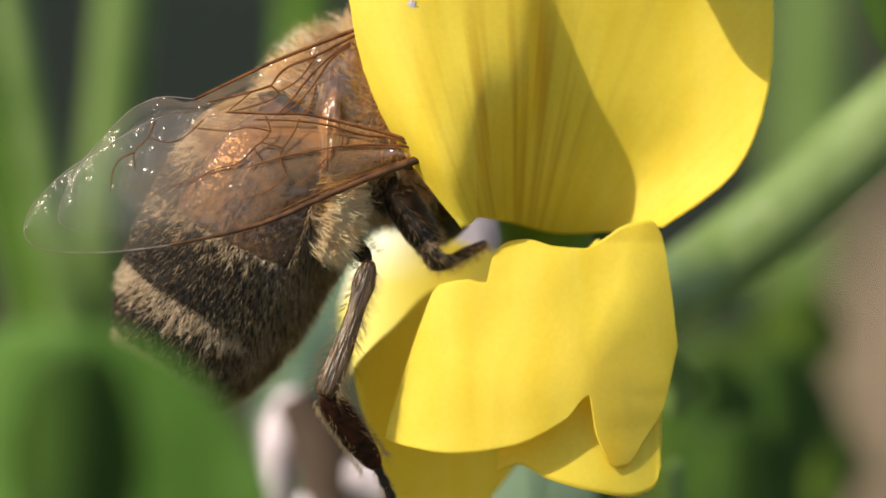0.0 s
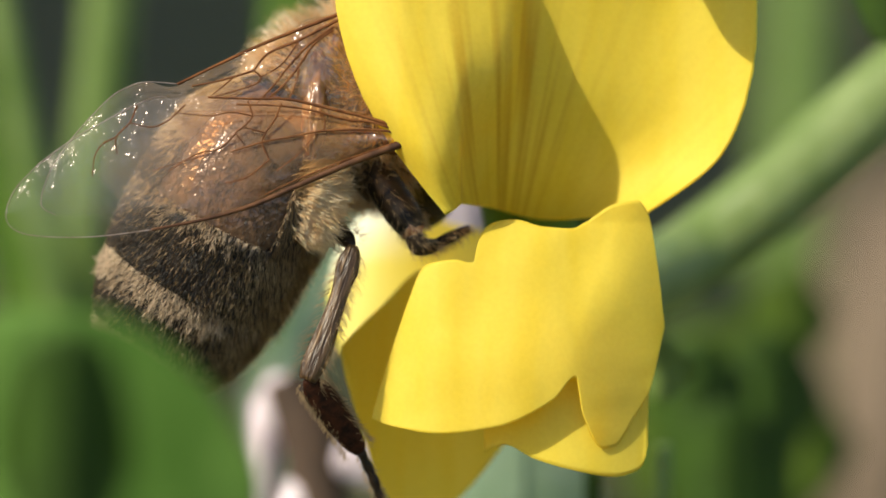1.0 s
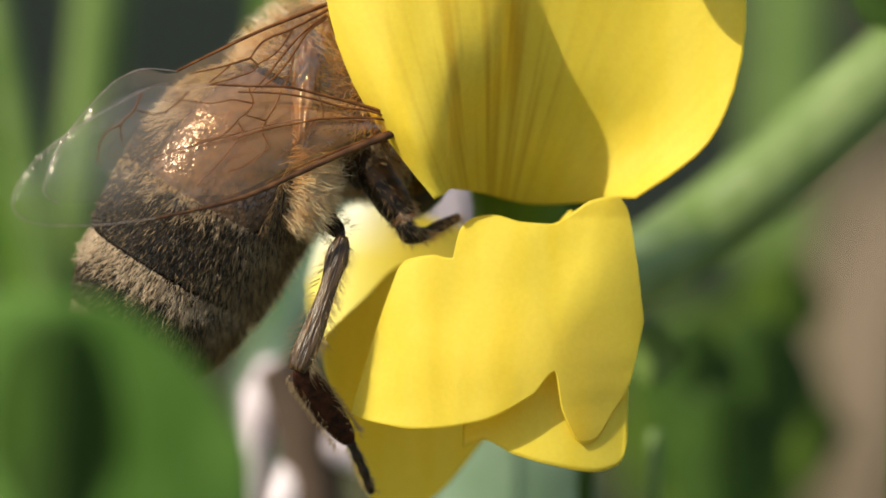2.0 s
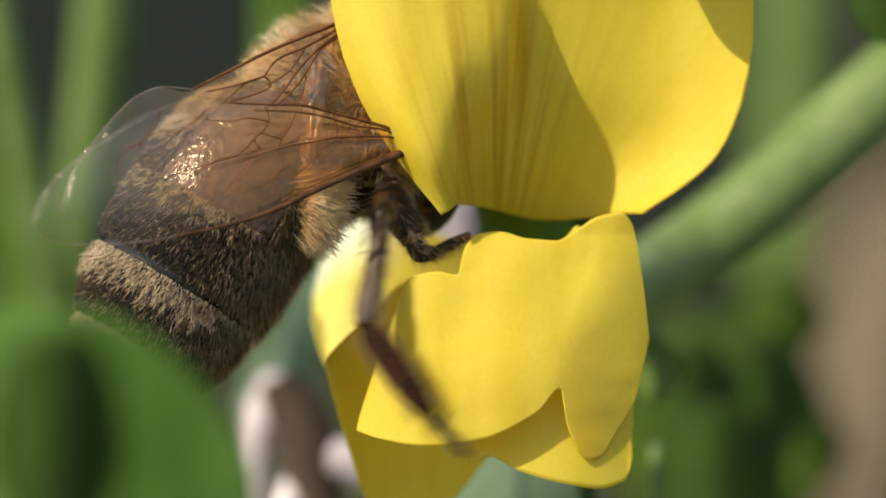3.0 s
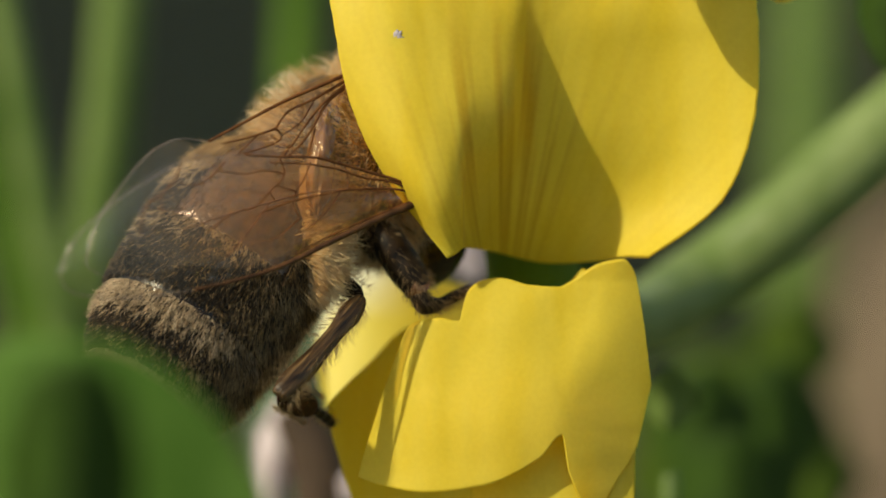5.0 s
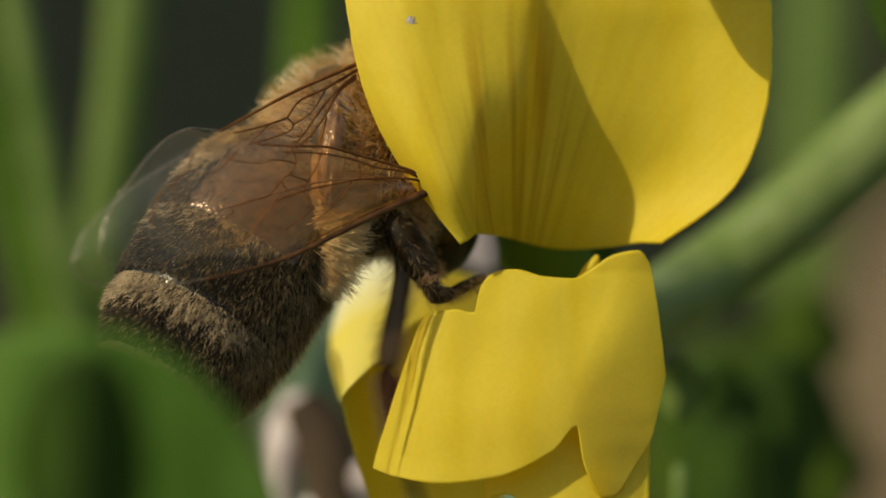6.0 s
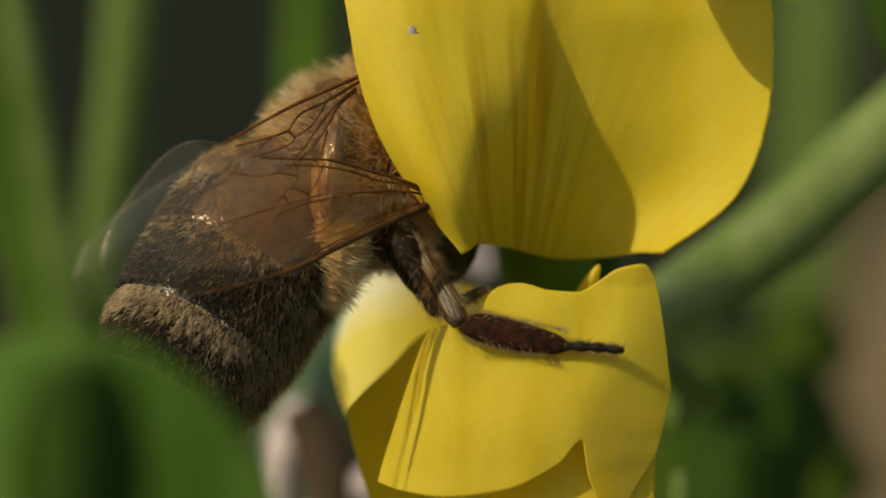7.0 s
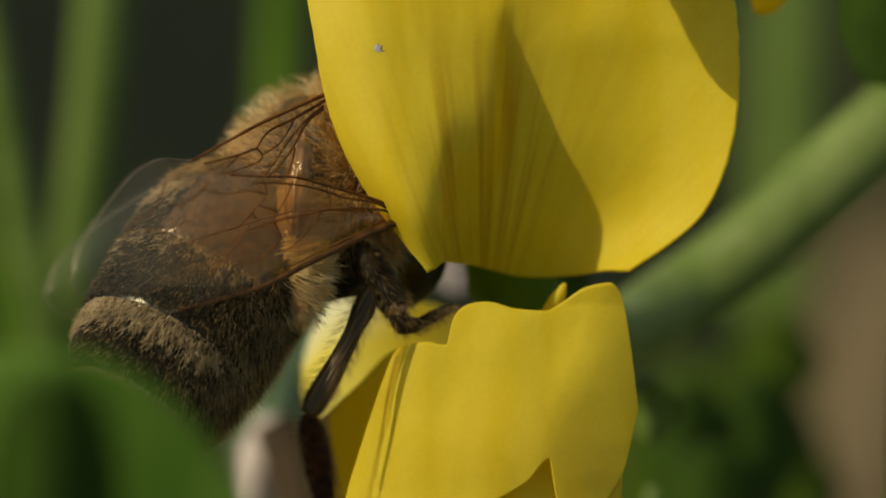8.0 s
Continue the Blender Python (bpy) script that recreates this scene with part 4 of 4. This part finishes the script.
    walk(TIBIA, [
        (0, span(655, 462, -74, 574, 696, -119)), (0.5, span(655, 462, -74, 574, 696, -119)), (1, span(655, 462, -74, 574, 696, -119)), (1.5, span(653, 464, -74, 572, 698, -119)),
        (1.7, span(653, 464, -74, 572, 698, -119)), (2.3, span(655, 467, -71, 574, 701, -116)), (2.45, span(652, 453, -80, 526, 640, -193)), (2.55, span(707, 357, -35, 617, 576, -122)),
        (2.65, span(727, 345, 30, 844, 475, -150)), (2.72, span(727, 345, 30, 844, 475, -150)), (2.8, span(689, 370, -62, 612, 600, -130)), (2.9, span(722, 355, -4, 760, 502, -205)),
        (3, span(705, 356, -38, 673, 589, -127)), (3.1, span(631, 443, -92, 498, 629, -198)), (3.2, span(707, 357, -35, 617, 576, -122)), (3.3, span(727, 345, 30, 844, 475, -150)),
        (3.4, span(722, 335, 30, 815, 516, -118)), (3.5, span(695, 429, -56, 563, 643, -71)), (3.6, span(725, 361, -2, 590, 564, -63)), (3.7, span(715, 322, 30, 771, 499, -140)),
        (3.8, span(714, 320, 30, 720, 534, -104)), (3.9, span(652, 453, -80, 526, 640, -193)), (4, span(715, 345, -14, 614, 571, -61)), (4.1, span(717, 325, 30, 839, 453, -150)),
        (4.2, span(712, 317, 30, 833, 475, -125)), (4.3, span(716, 370, -28, 645, 611, -43)), (4.4, span(726, 343, 30, 620, 566, -20)), (4.5, span(705, 308, 30, 780, 463, -154)),
        (4.6, span(708, 312, 30, 816, 480, -123)), (4.7, span(721, 345, 4, 682, 592, -23)), (4.8, span(699, 419, -54, 583, 638, -97)), (4.9, span(675, 437, -72, 533, 611, -186)),
        (5, span(661, 449, -77, 517, 617, -197)), (5.1, span(655, 460, -75, 499, 624, -186)), (5.2, span(633, 470, -80, 491, 628, -214)), (5.4, span(633, 470, -80, 491, 628, -214)),
        (5.5, span(699, 419, -54, 583, 638, -97)), (5.6, span(716, 370, -28, 645, 611, -43)), (5.7, span(708, 312, 30, 816, 480, -123)), (5.8, span(726, 343, 30, 620, 566, -20)),
        (5.9, span(661, 449, -77, 517, 617, -197)), (6, span(721, 345, 4, 682, 592, -23)), (6.1, span(707, 310, 30, 784, 490, -128)), (6.2, span(715, 348, -16, 665, 591, -59)),
        (6.3, span(702, 373, -48, 689, 617, -110)), (6.4, span(715, 348, -16, 665, 591, -59)), (6.5, span(696, 297, 30, 780, 465, -137)), (6.6, span(707, 310, 30, 784, 490, -128)),
        (6.7, span(720, 396, -26, 611, 623, -42)), (6.8, span(687, 467, -46, 533, 636, -152)), (6.9, span(711, 316, 30, 703, 526, -109)), (7, span(702, 303, 30, 814, 490, -96)),
        (7.1, span(703, 394, -51, 703, 638, -113)), (7.2, span(704, 395, -50, 620, 619, -130)), (7.3, span(719, 328, 30, 846, 431, -161)), (7.4, span(720, 331, 30, 888, 446, -118)),
        (7.5, span(722, 335, 30, 832, 473, -150)), (7.55, span(719, 367, -21, 707, 581, -155)), (7.6, span(681, 416, -71, 615, 654, -117)), (7.7, span(715, 322, 30, 794, 478, -151)),
        (7.8, span(703, 305, 30, 808, 478, -120)), (7.9, span(711, 357, -29, 698, 606, -65)), (8, span(718, 396, -30, 604, 620, -45))])
    walk(BASITARSUS, [
        (0, span(574, 696, -119, 668, 828, -19)), (0.5, span(574, 696, -119, 668, 828, -19)), (1, span(574, 696, -119, 668, 828, -19)), (1.5, span(572, 698, -119, 666, 830, -19)),
        (1.7, span(572, 698, -119, 666, 830, -19)), (2.3, span(574, 701, -116, 668, 833, -16)), (2.45, span(526, 640, -193, 586, 672, -15)), (2.55, span(617, 576, -122, 676, 738, -44)),
        (2.65, span(844, 475, -150, 1020, 547, -134)), (2.72, span(844, 475, -150, 1020, 547, -134)), (2.8, span(612, 600, -130, 703, 751, -60)), (2.9, span(760, 502, -205, 926, 594, -199)),
        (3, span(673, 589, -127, 783, 745, -122)), (3.1, span(498, 629, -198, 558, 661, -20)), (3.2, span(617, 576, -122, 676, 738, -44)), (3.3, span(844, 475, -150, 1020, 547, -134)),
        (3.4, span(815, 516, -118, 984, 600, -94)), (3.5, span(563, 643, -71, 635, 796, 15)), (3.6, span(590, 564, -63, 635, 748, -51)), (3.7, span(771, 499, -140, 947, 569, -132)),
        (3.8, span(720, 534, -104, 801, 705, -88)), (3.9, span(526, 640, -193, 586, 672, -15)), (4, span(614, 571, -61, 648, 733, 32)), (4.1, span(839, 453, -150, 1024, 490, -131)),
        (4.2, span(833, 475, -125, 1010, 542, -113)), (4.3, span(645, 611, -43, 652, 781, 43)), (4.4, span(620, 566, -20, 624, 737, 64)), (4.5, span(780, 463, -154, 946, 554, -138)),
        (4.6, span(816, 480, -123, 1005, 501, -113)), (4.7, span(682, 592, -23, 721, 778, -13)), (4.8, span(583, 638, -97, 602, 759, 49)), (4.9, span(533, 611, -186, 593, 643, -8)),
        (5, span(517, 617, -197, 577, 649, -19)), (5.1, span(499, 624, -186, 559, 656, -8)), (5.2, span(491, 628, -214, 551, 660, -36)), (5.4, span(491, 628, -214, 551, 660, -36)),
        (5.5, span(583, 638, -97, 602, 759, 49)), (5.6, span(645, 611, -43, 652, 781, 43)), (5.7, span(816, 480, -123, 1005, 501, -113)), (5.8, span(620, 566, -20, 624, 737, 64)),
        (5.9, span(517, 617, -197, 577, 649, -19)), (6, span(682, 592, -23, 721, 778, -13)), (6.1, span(784, 490, -128, 942, 595, -120)), (6.2, span(665, 591, -59, 704, 760, 18)),
        (6.3, span(689, 617, -110, 756, 794, -99)), (6.4, span(665, 591, -59, 704, 760, 18)), (6.5, span(780, 465, -137, 950, 551, -129)), (6.6, span(784, 490, -128, 942, 595, -120)),
        (6.7, span(611, 623, -42, 638, 792, 40)), (6.8, span(533, 636, -152, 593, 668, 25)), (6.9, span(703, 526, -109, 825, 670, -94)), (7, span(814, 490, -96, 999, 530, -90)),
        (7.1, span(703, 638, -113, 749, 822, -99)), (7.2, span(620, 619, -130, 654, 773, -24)), (7.3, span(846, 431, -161, 1035, 436, -149)), (7.4, span(888, 446, -118, 1076, 477, -108)),
        (7.5, span(832, 473, -150, 862, 428, 32)), (7.55, span(707, 581, -155, 835, 721, -146)), (7.6, span(615, 654, -117, 640, 808, -8)), (7.7, span(794, 478, -151, 978, 520, -135)),
        (7.8, span(808, 478, -120, 985, 547, -110)), (7.9, span(698, 606, -65, 754, 787, -55)), (8, span(604, 620, -45, 637, 792, 29))])
    walk(TARSUS, [
        (0, span(668, 828, -19, 706, 918, 18)), (0.5, span(668, 828, -19, 706, 918, 18)), (1, span(668, 828, -19, 706, 918, 18)), (1.5, span(666, 830, -19, 704, 920, 18)),
        (1.7, span(666, 830, -19, 704, 920, 18)), (2.3, span(668, 833, -16, 706, 923, 21)), (2.45, span(586, 672, -15, 618, 698, 80)), (2.55, span(676, 738, -44, 727, 829, -31)),
        (2.65, span(1020, 547, -134, 1124, 559, -132)), (2.72, span(1020, 547, -134, 1124, 559, -132)), (2.8, span(703, 751, -60, 769, 832, -50)), (2.9, span(926, 594, -199, 1030, 610, -198)),
        (3, span(783, 745, -122, 853, 822, -121)), (3.1, span(558, 661, -20, 590, 687, 75)), (3.2, span(676, 738, -44, 727, 829, -31)), (3.3, span(1020, 547, -134, 1124, 559, -132)),
        (3.4, span(984, 600, -94, 1088, 615, -91)), (3.5, span(635, 796, 15, 694, 882, 28)), (3.6, span(635, 748, -51, 676, 845, -49)), (3.7, span(947, 569, -132, 1052, 581, -130)),
        (3.8, span(801, 705, -88, 859, 792, -86)), (3.9, span(586, 672, -15, 618, 698, 80)), (4, span(648, 733, 32, 687, 829, 48)), (4.1, span(1024, 490, -131, 1129, 496, -129)),
        (4.2, span(1010, 542, -113, 1114, 554, -111)), (4.3, span(652, 781, 43, 676, 882, 57)), (4.4, span(624, 737, 64, 645, 839, 77)), (4.5, span(946, 554, -138, 1050, 571, -135)),
        (4.6, span(1005, 501, -113, 1110, 504, -112)), (4.7, span(721, 778, -13, 758, 876, -11)), (4.8, span(602, 759, 49, 641, 852, 79)), (4.9, span(593, 643, -8, 625, 669, 87)),
        (5, span(577, 649, -19, 609, 675, 76)), (5.1, span(559, 656, -8, 591, 682, 87)), (5.2, span(551, 660, -36, 583, 686, 59)), (5.4, span(551, 660, -36, 583, 686, 59)),
        (5.5, span(602, 759, 49, 641, 852, 79)), (5.6, span(652, 781, 43, 676, 882, 57)), (5.7, span(1005, 501, -113, 1110, 504, -112)), (5.8, span(624, 737, 64, 645, 839, 77)),
        (5.9, span(577, 649, -19, 609, 675, 76)), (6, span(721, 778, -13, 758, 876, -11)), (6.1, span(942, 595, -120, 1045, 615, -119)), (6.2, span(704, 760, 18, 745, 856, 30)),
        (6.3, span(756, 794, -99, 808, 886, -97)), (6.4, span(704, 760, 18, 745, 856, 30)), (6.5, span(950, 551, -129, 1053, 567, -127)), (6.6, span(942, 595, -120, 1045, 615, -119)),
        (6.7, span(638, 792, 40, 672, 891, 54)), (6.8, span(593, 668, 25, 625, 694, 121)), (6.9, span(825, 670, -94, 902, 742, -91)), (7, span(999, 530, -90, 1104, 537, -89)),
        (7.1, span(749, 822, -99, 790, 919, -97)), (7.2, span(654, 773, -24, 694, 868, -6)), (7.3, span(1035, 436, -149, 1140, 437, -148)), (7.4, span(1076, 477, -108, 1181, 483, -107)),
        (7.5, span(862, 428, 32, 894, 394, 126)), (7.55, span(835, 721, -146, 914, 790, -145)), (7.6, span(640, 808, -8, 676, 905, 11)), (7.7, span(978, 520, -135, 1083, 528, -132)),
        (7.8, span(985, 547, -110, 1089, 559, -109)), (7.9, span(754, 787, -55, 800, 881, -53)), (8, span(637, 792, 29, 673, 890, 41))])

motions()
